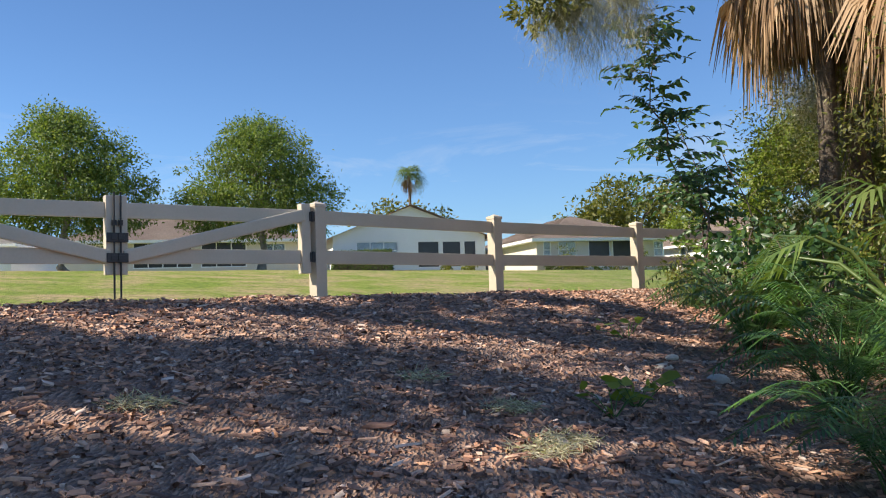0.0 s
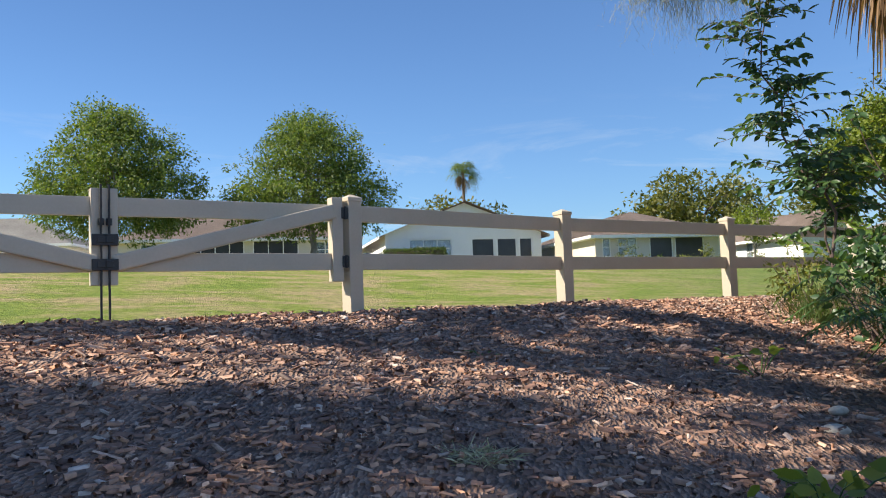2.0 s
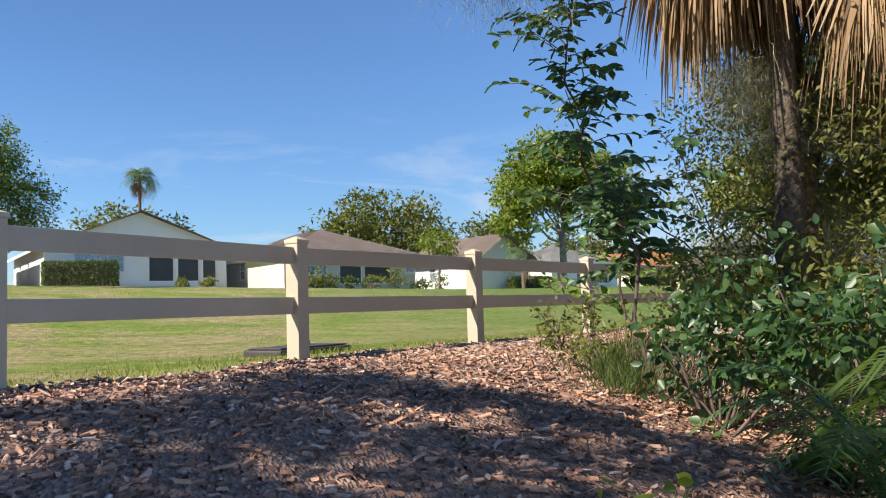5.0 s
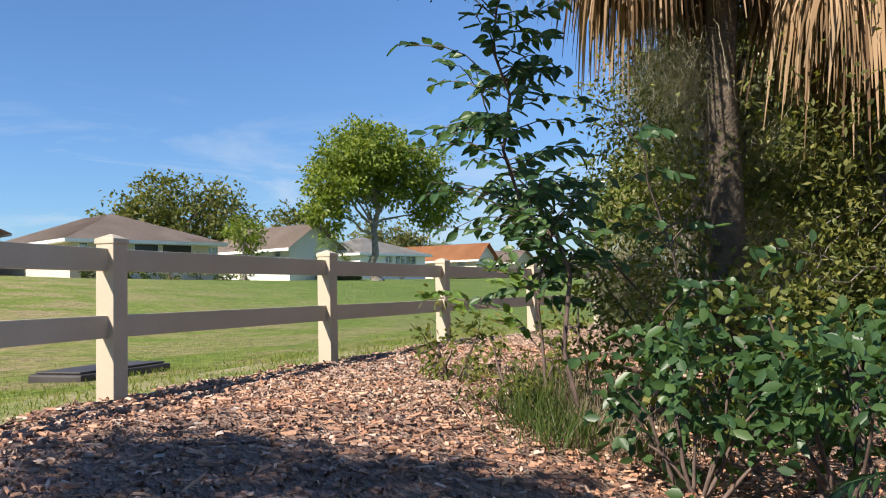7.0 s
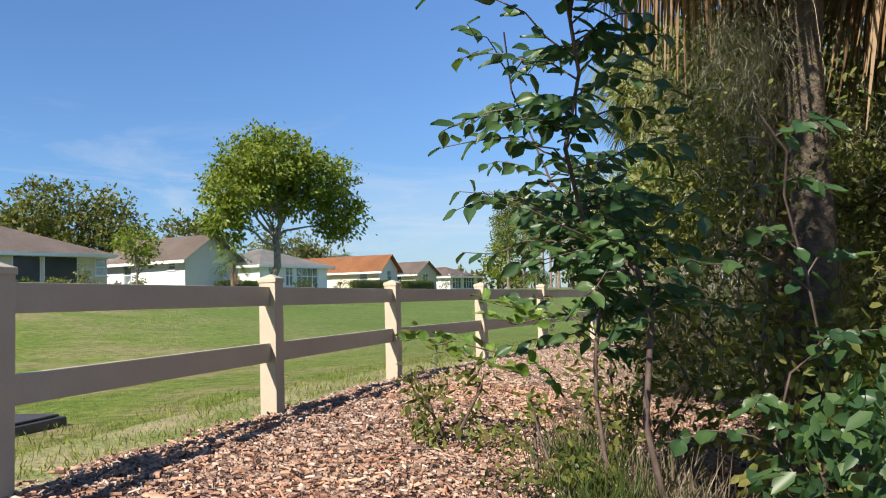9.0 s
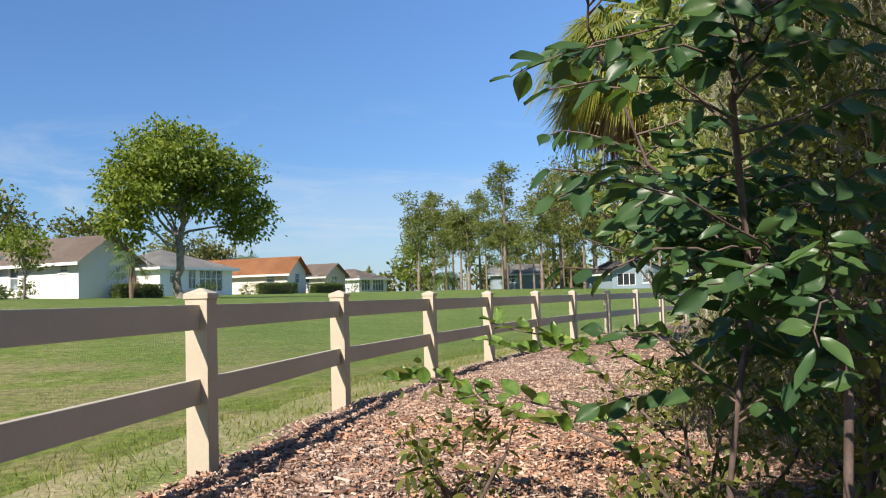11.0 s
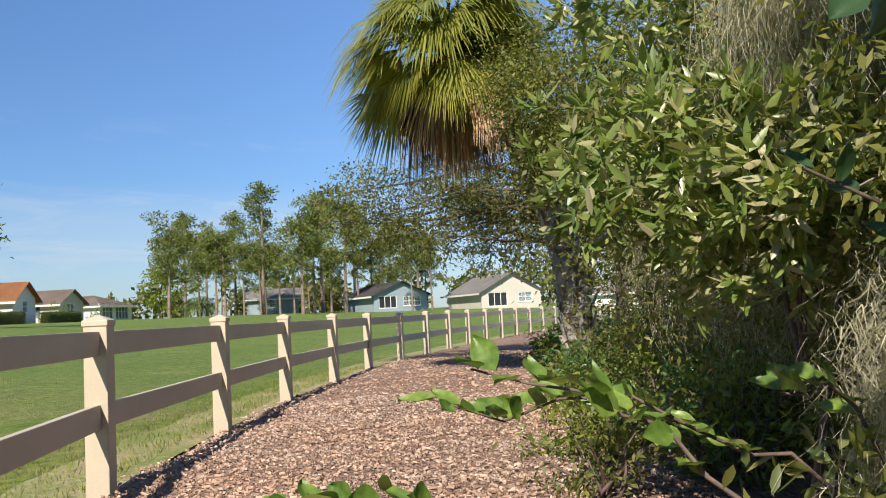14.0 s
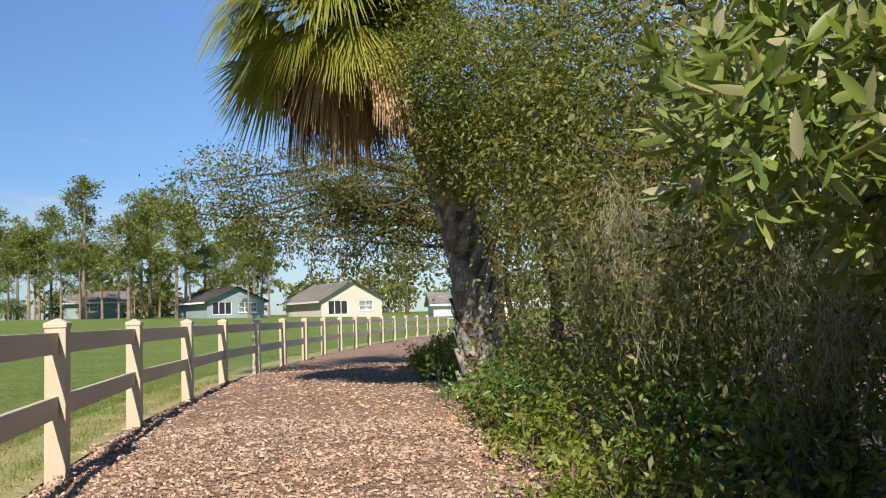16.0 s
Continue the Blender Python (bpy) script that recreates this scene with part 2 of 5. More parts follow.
L_PINE = leaf_material("pine_needle", greens((0.11, 0.15, 0.042), (0.165, 0.20, 0.058), (0.235, 0.255, 0.08)), 0.5, 0.45)
L_BAY = leaf_material("bay_leaf", greens((0.12, 0.185, 0.05), (0.18, 0.25, 0.065), (0.25, 0.30, 0.09), (0.44, 0.41, 0.27)), 0.35, 0.35, 0.6)
L_CHERRY = leaf_material("sapling_leaf", greens((0.04, 0.095, 0.042), (0.06, 0.125, 0.048), (0.09, 0.16, 0.05)), 0.4, 0.38, 0.5)
L_BRANCH = leaf_material("branch_leaf", greens((0.10, 0.185, 0.04), (0.15, 0.25, 0.05), (0.20, 0.30, 0.065)), 0.4, 0.32, 0.5, 38)
L_SHRUB = leaf_material("shrub_leaf", greens((0.075, 0.105, 0.03), (0.125, 0.155, 0.04), (0.195, 0.21, 0.055), (0.27, 0.26, 0.08)), 0.5, 0.42)
L_FERN = leaf_material("fern_leaf", greens((0.05, 0.125, 0.045), (0.08, 0.175, 0.055), (0.12, 0.23, 0.06)), 0.35, 0.3, 0.5)
L_PALM = leaf_material("palm_leaf", greens((0.075, 0.13, 0.035), (0.115, 0.175, 0.045), (0.16, 0.21, 0.06)), 0.4, 0.3, 0.5)
L_YELLOW = leaf_material("yellow_palm_leaf", greens((0.20, 0.22, 0.035), (0.30, 0.29, 0.05)), 0.45, 0.35)
L_SABAL = leaf_material("sabal_leaf", greens((0.17, 0.205, 0.045), (0.26, 0.28, 0.062), (0.35, 0.34, 0.095)), 0.4, 0.42, 0.5)
L_PALEDEAD = leaf_material("faded_palm_leaf", greens((0.36, 0.22, 0.14), (0.50, 0.34, 0.24), (0.60, 0.45, 0.33)), 0.7, 0.3, 0.3)
L_DEAD = leaf_material("dead_palm_leaf", greens((0.10, 0.06, 0.035), (0.24, 0.155, 0.09), (0.34, 0.23, 0.145), (0.43, 0.31, 0.21)), 0.7, 0.2, 0.3)
L_MOSS = leaf_material("spanish_moss", greens((0.30, 0.29, 0.22), (0.44, 0.42, 0.33), (0.58, 0.55, 0.44)), 0.9, 0.3, 0.1)
L_DRY = leaf_material("dry_twig", greens((0.12, 0.09, 0.07), (0.25, 0.20, 0.15), (0.36, 0.30, 0.22)), 0.9, 0.1, 0.1)
L_GRASS = leaf_material("grass_blade", greens((0.13, 0.18, 0.035), (0.18, 0.23, 0.045), (0.30, 0.29, 0.11)), 0.6, 0.4, 0.2)
L_HEDGE = leaf_material("hedge_leaf", greens((0.05, 0.085, 0.022), (0.075, 0.115, 0.028), (0.10, 0.145, 0.035)))

# ---- mesh helpers ----
RNG = np.random.default_rng(7)


def mesh_np(name, verts, faces, mat):
    """A mesh from numpy arrays; all faces have the same number of corners."""
    verts, faces = np.asarray(verts, np.float32), np.asarray(faces, np.int32)
    me = bpy.data.meshes.new(name)
    me.vertices.add(len(verts))
    me.vertices.foreach_set("co", verts.ravel())
    k = faces.shape[1]
    me.loops.add(faces.size)
    me.loops.foreach_set("vertex_index", faces.ravel())
    me.polygons.add(len(faces))
    me.polygons.foreach_set("loop_start", np.arange(0, faces.size, k, dtype=np.int32))
    me.update(calc_edges=True)
    me.validate()
    me.materials.append(mat)
    return me


def part(name, me, parent, label=""):
    ob = new(name, me)
    ob.parent = parent
    if label:
        ob["label"] = label
    return ob


def smooth(me):
    me.polygons.foreach_set("use_smooth", np.ones(len(me.polygons), bool))
    return me


def bm_mesh(name, bm, mat):
    me = bpy.data.meshes.new(name)
    bm.normal_update()
    bm.to_mesh(me)
    bm.free()
    me.materials.append(mat)
    return me


def add_box(bm, x0, x1, y0, y1, z0, z1, m=None, bevel=0.0):
    r = bmesh.ops.create_cube(bm, size=1.0)
    vs = r["verts"]
    for v in vs:
        v.co = Vector((x0 + (v.co.x + 0.5) * (x1 - x0), y0 + (v.co.y + 0.5) * (y1 - y0), z0 + (v.co.z + 0.5) * (z1 - z0)))
    if bevel:
        es = list({e for v in vs for e in v.link_edges})
        out = bmesh.ops.bevel(bm, geom=es, offset=bevel, segments=2, affect="EDGES", profile=0.6)
        vs = list({v for v in out["verts"]} | {v for v in vs if v.is_valid})
    if m is not None:
        for v in vs:
            v.co = m @ v.co
    return vs


def unit(v):
    return v / np.maximum(np.linalg.norm(v, axis=-1, keepdims=True), 1e-9)


def leaves(P, D, length, width, fold=0.25, droop=0.0, wide=False, face=None):
    """Leaf blades at points P that grow along D: diamond blades, or (wide) six-cornered blades folded along the midrib."""
    n = len(P)
    D = unit(D)
    R = RNG.normal(size=(n, 3))
    if face is not None:
        R = np.asarray(face, float) + 0.3 * R
    S = unit(np.cross(D, R))
    N = np.cross(S, D)
    L = (length * RNG.uniform(0.7, 1.25, n))[:, None]
    W = (width * RNG.uniform(0.75, 1.2, n))[:, None]
    tip = P + D * L - np.array([0, 0, 1]) * L * droop
    if not wide:
        mid = P + D * L * 0.45 + N * W * fold
        V = np.stack([P, mid + S * W * 0.5, tip, mid - S * W * 0.5], 1).reshape(-1, 3)
        F = np.arange(4 * n).reshape(n, 4)
        return V, F
    a, b = P + D * L * 0.28 + N * W * fold * 0.6, P + D * L * 0.66 + N * W * fold * 0.6 - np.array([0, 0, 1]) * L * droop * 0.3
    V = np.stack([P, a + S * W * 0.45, b + S * W * 0.42, tip, b - S * W * 0.42, a - S * W * 0.45], 1).reshape(-1, 3)
    i = 6 * np.arange(n)[:, None]
    F = np.concatenate([i + [0, 1, 2, 3], i + [0, 3, 4, 5]])
    return V, F


def merge(parts_):
    Vs, Fs, k = [], [], 0
    for V, F in parts_:
        Vs.append(V)
        Fs.append(np.asarray(F) + k)
        k += len(V)
    return np.concatenate(Vs), np.concatenate(Fs)


def tube(points, radii, sides=7, wobble=0.0):
    """A tapered tube along points."""
    pts = np.asarray(points, float)
    radii = np.asarray(radii, float)
    t = unit(np.gradient(pts, axis=0))
    ref = np.where(np.abs(t[:, 2:3]) > 0.9, np.array([[1.0, 0, 0]]), np.array([[0, 0, 1.0]]))
    a = unit(np.cross(t, ref))
    b = np.cross(t, a)
    ang = np.linspace(0, 2 * np.pi, sides, endpoint=False)
    rr = radii[:, None] * (1 + wobble * RNG.normal(size=(len(pts), sides)))
    V = pts[:, None] + rr[..., None] * (np.cos(ang)[None, :, None] * a[:, None] + np.sin(ang)[None, :, None] * b[:, None])
    n = len(pts)
    i, j = np.meshgrid(np.arange(n - 1), np.arange(sides), indexing="ij")
    F = np.stack([i * sides + j, i * sides + (j + 1) % sides, (i + 1) * sides + (j + 1) % sides, (i + 1) * sides + j], -1).reshape(-1, 4)
    return V.reshape(-1, 3), F


def bend(p, q, k=6, sag=0.1):
    """Points of an uneven limb from p to q."""
    p, q = np.asarray(p, float), np.asarray(q, float)
    s = np.linspace(0, 1, k)[:, None]
    d = np.linalg.norm(q - p)
    off = np.cumsum(RNG.normal(size=(k, 3)), 0) * d * 0.035
    off -= off[:1] + s * (off[-1:] - off[:1])
    return p + s * (q - p) + off + np.array([0, 0, 1]) * (np.sin(s * np.pi) * sag * d)


# ---- the plan: the fence line, and the height of the ground ----
POSTS = [(-1.43, 8.34), (0.52, 10.30), (2.68, 11.99), (4.88, 13.64), (7.25, 15.03), (9.66, 16.35), (12.15, 17.52), (14.70, 18.66)]
_dir = 19.0
for _ in range(17):
    x0, y0 = POSTS[-1]
    POSTS.append((x0 + 2.5 * math.cos(radians(_dir)), y0 + 2.5 * math.sin(radians(_dir))))
    _dir -= 1.0
GATE_ANGLE = 36.0
LEAF_W = 2.04
_shift = []
for k, (x0, y0) in enumerate(POSTS):
    (xa, ya), (xb, yb) = POSTS[max(k - 1, 0)], POSTS[min(k + 1, len(POSTS) - 1)]
    _l = math.hypot(xb - xa, yb - ya)
    tx, ty = (xb - xa) / _l, (yb - ya) / _l
    _shift.append((x0 + 0.065 * (tx + ty), y0 + 0.065 * (ty - tx)))
POSTS = _shift
_gx, _gy = math.cos(radians(GATE_ANGLE)), math.sin(radians(GATE_ANGLE))
HINGE_L = (POSTS[0][0] - 4.07 * _gx, POSTS[0][1] - 4.07 * _gy)
LEFT_POSTS = [HINGE_L, (HINGE_L[0] - 2.75 * _gx, HINGE_L[1] - 2.75 * _gy), (HINGE_L[0] - 5.5 * _gx, HINGE_L[1] - 5.5 * _gy)]
LINE = np.array([(HINGE_L[0] - 60 * _gx, HINGE_L[1] - 60 * _gy)] + [HINGE_L] + POSTS + [(POSTS[-1][0] + 80, POSTS[-1][1] - 5)])


def fence_dist(x, y):
    """Distance from the fence line: positive on the path's side, negative on the lawn."""
    x, y = np.asarray(x, float), np.asarray(y, float)
    best = np.full(x.shape, 1e9)
    sign = np.ones(x.shape)
    for (ax, ay), (bx, by) in zip(LINE[:-1], LINE[1:]):
        dx, dy = bx - ax, by - ay
        s = np.clip(((x - ax) * dx + (y - ay) * dy) / (dx * dx + dy * dy), 0, 1)
        d = np.hypot(x - ax - s * dx, y - ay - s * dy)
        side = np.where((x - ax) * dy - (y - ay) * dx > 0, 1.0, -1.0)
        nearer = d < best
        best, sign = np.where(nearer, d, best), np.where(nearer, side, sign)
    return best * sign


def step(a, b, v):
    u = np.clip((v - a) / (b - a), 0, 1)
    return u * u * (3 - 2 * u)


def ground(x, y):
    x, y = np.asarray(x, float), np.asarray(y, float)
    d = fence_dist(x, y)
    east = 1 - 0.75 * step(3.0, 9.0, x)
    run = 0.5 * ((d - 1.6) + np.sqrt((d - 1.6) ** 2 + 0.3)) - 0.05
    path_side = 0.79 - east * 0.19 * np.minimum(run, 9)
    q = -d
    top = 3.55 - 0.65 * step(-12, 22, x) - 0.1 * step(22, 40, x)
    lawn = 0.74 - 0.10 * step(0.5, 5, q) + (top - 0.64) * (0.62 * step(4, 30, q) + 0.38 * step(20, 62, q))
    return np.where(d > 0, path_side, lawn)


def gz(x, y):
    return float(ground(x, y))

# ---- ground, lawn and mulch bed ----
def sheet(xs, ys, drop):
    X, Y = np.meshgrid(xs, ys, indexing="ij")
    Z = ground(X, Y) + drop(X, Y)
    n, m = X.shape
    i, j = np.meshgrid(np.arange(n - 1), np.arange(m - 1), indexing="ij")
    F = np.stack([i * m + j, (i + 1) * m + j, (i + 1) * m + j + 1, i * m + j + 1], -1).reshape(-1, 4)
    return np.stack([X, Y, Z], -1).reshape(-1, 3), F


_u = np.linspace(-1, 1, 150)
_s = 900 * np.sinh(5.4 * _u) / math.sinh(5.4)
V, F = sheet(5 + _s, 14 + _s, lambda X, Y: np.where(fence_dist(X, Y) > -0.6, -0.12, 0.0) + 0.025 * np.sin(X * 0.9 + 1.3 * np.sin(Y * 0.5)) * np.sin(Y * 0.8))
tagged(new("ground", smooth(mesh_np("ground", V, F, M_LAWN))), "mown green lawn with dry brown patches rising gently", "ground", kind="structure")

# strip beside the fence where the lawn meets the mulch
_k = np.linspace(0, 1, 1200)
_seg = np.r_[0, np.cumsum(np.hypot(*np.diff(LINE, axis=0).T))]


def along(s):
    """Point of the fence line at s metres along it."""
    return np.stack([np.interp(s, _seg, LINE[:, 0]), np.interp(s, _seg, LINE[:, 1])], -1)


def strip(s_values, d_values, lift, edge=0.0):
    p = along(s_values)
    t = unit(along(s_values + 0.6) - along(s_values - 0.6))
    nrm = np.stack([t[:, 1], -t[:, 0]], -1)
    d = d_values[None, :] + edge * np.sin(s_values * 2.1)[:, None] * (d_values == d_values[0] if edge > 0 else d_values == d_values[-1])[None, :]
    XY = p[:, None] + nrm[:, None] * d[..., None]
    Z = ground(XY[..., 0], XY[..., 1]) + lift(XY[..., 0], XY[..., 1])
    n, m = Z.shape
    i, j = np.meshgrid(np.arange(n - 1), np.arange(m - 1), indexing="ij")
    F = np.stack([i * m + j, i * m + j + 1, (i + 1) * m + j + 1, (i + 1) * m + j], -1).reshape(-1, 4)[:, ::-1]
    return np.concatenate([XY, Z[..., None]], -1).reshape(-1, 3), F


S0 = _seg[1]            # the left hinge post
_sv = np.concatenate([np.linspace(S0 - 55, S0 - 8, 40), np.linspace(S0 - 7.5, S0 + 34, 300), np.linspace(S0 + 34.5, S0 + 120, 60)])


def rough_mulch(x, y):
    return -0.012 + 0.03 * step(0.2, 1.2, fence_dist(x, y)) + 0.022 * np.sin(x * 2.3 + 1.7 * np.sin(y * 1.1)) * np.sin(y * 2.9 + x) + 0.012 * np.sin(x * 9 + 3 * np.sin(y * 7)) * np.sin(y * 8)


def mulch_lift(x, y):
    return np.where(fence_dist(x, y) > -0.2, rough_mulch(x, y), -0.06)


V, F = strip(_sv, np.concatenate([[-0.22, -0.12], np.linspace(0.0, 4.5, 44), np.linspace(4.7, 9, 26), np.linspace(9.5, 30, 12)]), mulch_lift, 0.05)
mulch = tagged(new("mulch_bed", smooth(mesh_np("mulch_bed", V, F, M_MULCH))), "reddish brown bark mulch covering the path", "mulch", kind="structure")
V, F = strip(_sv, np.array([-1.5, -1.1, -0.8, -0.4, -0.08]), lambda x, y: np.where(fence_dist(x, y) < -1.0, -0.03, 0.012) + 0 * x)
tagged(new("lawn_edge", smooth(mesh_np("lawn_edge", V, F, M_EDGE))), "lawn edge of longer grass along the fence", "lawn", kind="structure")

# loose bark chips on the bed
def chips(n, s_range, d_range, length, seed):
    r = np.random.default_rng(seed)
    s, d = r.uniform(*s_range, n), r.uniform(*d_range, n)
    p = along(s)
    t = unit(along(s + 0.6) - along(s - 0.6))
    xy = p + np.stack([t[:, 1], -t[:, 0]], -1) * d[:, None]
    z = ground(xy[:, 0], xy[:, 1]) + rough_mulch(xy[:, 0], xy[:, 1]) + r.uniform(0.0, 0.022, n)
    L, W, H = length * r.lognormal(0, 0.45, n), length * 0.30 * r.lognormal(0, 0.4, n), 0.010 * r.uniform(0.5, 1.6, n)
    yaw, pit, rol = r.uniform(0, 6.283, n), r.normal(0, 0.22, n), r.normal(0, 0.35, n)
    ux = np.stack([np.cos(yaw) * np.cos(pit), np.sin(yaw) * np.cos(pit), np.sin(pit)], -1)
    uy = unit(np.cross(np.array([0, 0, 1.0]) + 0 * ux, ux))
    uz = np.cross(ux, uy)
    uy, uz = uy * np.cos(rol)[:, None] + uz * np.sin(rol)[:, None], uz * np.cos(rol)[:, None] - uy * np.sin(rol)[:, None]
    C = np.concatenate([xy, z[:, None]], -1)
    corner = np.array([(-1, -0.7, -1), (0.8, -1, -1), (1, 0.5, -1), (-0.7, 1, -1), (-0.9, -0.6, 1), (0.7, -0.85, 1), (0.9, 0.4, 1), (-0.6, 0.85, 1)]) * 0.5
    corner = corner[None] + r.normal(0, 0.07, (n, 8, 3))
    V = C[:, None] + corner[..., :1] * L[:, None, None] * ux[:, None] + corner[..., 1:2] * W[:, None, None] * uy[:, None] + corner[..., 2:] * H[:, None, None] * uz[:, None]
    i = 8 * np.arange(n)[:, None]
    F = np.concatenate([i + f for f in ([4, 5, 6, 7], [0, 1, 5, 4], [2, 3, 7, 6])])
    return V.reshape(-1, 3), F


V, F = merge([chips(40000, (S0 - 1.0, S0 + 11.5), (-0.22, 7.2), 0.045, 1)])
tagged(new("bark_chips", mesh_np("bark_chips", V, F, M_CHIP)), "loose reddish and grey bark chips lying on the path", "mulch", kind="stuff")
V, F = merge([chips(34000, (S0 + 7, S0 + 17.5), (-0.2, 3.5), 0.024, 2), chips(6000, (S0 + 17, S0 + 28), (-0.2, 3.8), 0.036, 3)])
tagged(new("bleached_chips", mesh_np("bleached_chips", V, F, M_CHIP_PALE)), "sun-bleached pale bark chips on the trodden path", "mulch", kind="stuff")

# grass blades along the fence and over the near lawn
def grass(n, s_range, d_range, height, seed):
    r = np.random.default_rng(seed)
    s, d = r.uniform(*s_range, n), d_range[0] + (d_range[1] - d_range[0]) * r.uniform(0, 1, n) ** 1.5
    p = along(s)
    t = unit(along(s + 0.6) - along(s - 0.6))
    xy = p + np.stack([t[:, 1], -t[:, 0]], -1) * d[:, None]
    clump = 0.5 + 0.5 * np.sin(xy[:, 0] * 5.1 + 2 * np.sin(xy[:, 1] * 3.3)) * np.sin(xy[:, 1] * 4.3)
    P = np.concatenate([xy, (ground(xy[:, 0], xy[:, 1]) + 0.005)[:, None]], -1)
    D = np.stack([r.normal(0, 0.45, n), r.normal(0, 0.45, n), np.ones(n)], -1)
    h = height * (0.5 + 0.9 * clump)
    return leaves(P, D * 1.0, 1.0, 0.011, 0.1)[0].reshape(n, 4, 3), P, h


def grass_mesh(*specs):
    out = []
    for sp in specs:
        V, P, h = grass(*sp)
        V = P[:, None] + (V - P[:, None]) * np.stack([h, h, h], -1)[:, None] * np.array([1, 1, 1.0])
        wide = (V[:, 1] - V[:, 3])
        V[:, 1] = V[:, 1] + unit(wide) * 0.0035
        V[:, 3] = V[:, 3] - unit(wide) * 0.0035
        out.append((V.reshape(-1, 3), np.arange(4 * len(V)).reshape(-1, 4)))
    return merge(out)


V, F = grass_mesh((7000, (S0 + 1, S0 + 24), (-0.22, -1.3), 0.065, 5), (15000, (S0 - 1, S0 + 30), (-0.3, -7.0), 0.028, 6))
tagged(new("grass_tufts", mesh_np("grass_tufts", V, F, L_GRASS)), "tufts of longer green grass beside the fence", "grass", kind="stuff")

# ---- fence ----
POST_H, POST_W = 1.075, 0.135
RAILS = (0.43, 0.85)          # lower edges of the two rails above the ground
RAIL_H, RAIL_T = 0.143, 0.042


def post_mesh():
    bm = bmesh.new()
    w = POST_W / 2
    add_box(bm, -w, w, -w, w, -0.35, POST_H - 0.035, bevel=0.006)
    c = w + 0.007
    add_box(bm, -c, c, -c, c, POST_H - 0.045, POST_H - 0.012, bevel=0.004)
    r = bmesh.ops.create_cone(bm, cap_ends=True, segments=4, radius1=c * 1.38, radius2=0.012, depth=0.03)
    for v in r["verts"]:
        v.co = Matrix.Rotation(radians(45), 3, "Z") @ v.co + Vector((0, 0, POST_H + 0.003))
    return bm_mesh("post", bm, M_VINYL)


POST_ME = post_mesh()


def yaw_of(p, q):
    return math.degrees(math.atan2(q[1] - p[1], q[0] - p[0]))


def fence_post(p, yaw):
    return tagged(part_free("fence_post", POST_ME, pose(p[0], p[1], gz(*p) - 0.005, 0, 0, yaw)), "square tan vinyl fence post with a pyramid cap", "fence post", "fence posts")


def part_free(name, me, m):
    ob = new(name, me)
    ob.matrix_world = m
    return ob


def rail(p, q, height):
    """A rail from post to post."""
    a = Vector((*p, gz(*p) + height))
    b = Vector((*q, gz(*q) + height))
    L = (b - a).length - POST_W + 0.02
    bm = bmesh.new()
    add_box(bm, -L / 2, L / 2, -RAIL_T / 2, RAIL_T / 2, 0, RAIL_H, bevel=0.005)
    ob = new("fence_rail", bm_mesh("rail", bm, M_VINYL))
    d = (b - a).normalized()
    ob.matrix_world = Matrix.Translation((a + b) / 2) @ pose(0, 0, 0, 0, -math.degrees(math.asin(d.z)), math.degrees(math.atan2(d.y, d.x)))
    return tagged(ob, "tan vinyl fence rail between two posts", "fence rail", "fence rails")


for line in (POSTS, LEFT_POSTS[::-1]):
    for k, p in enumerate(line):
        a = line[max(k - 1, 0)]
        b = line[min(k + 1, len(line) - 1)]
        fence_post(p, yaw_of(a, b))
    for p, q in zip(line[:-1], line[1:]):
        for h in RAILS:
            rail(p, q, h)


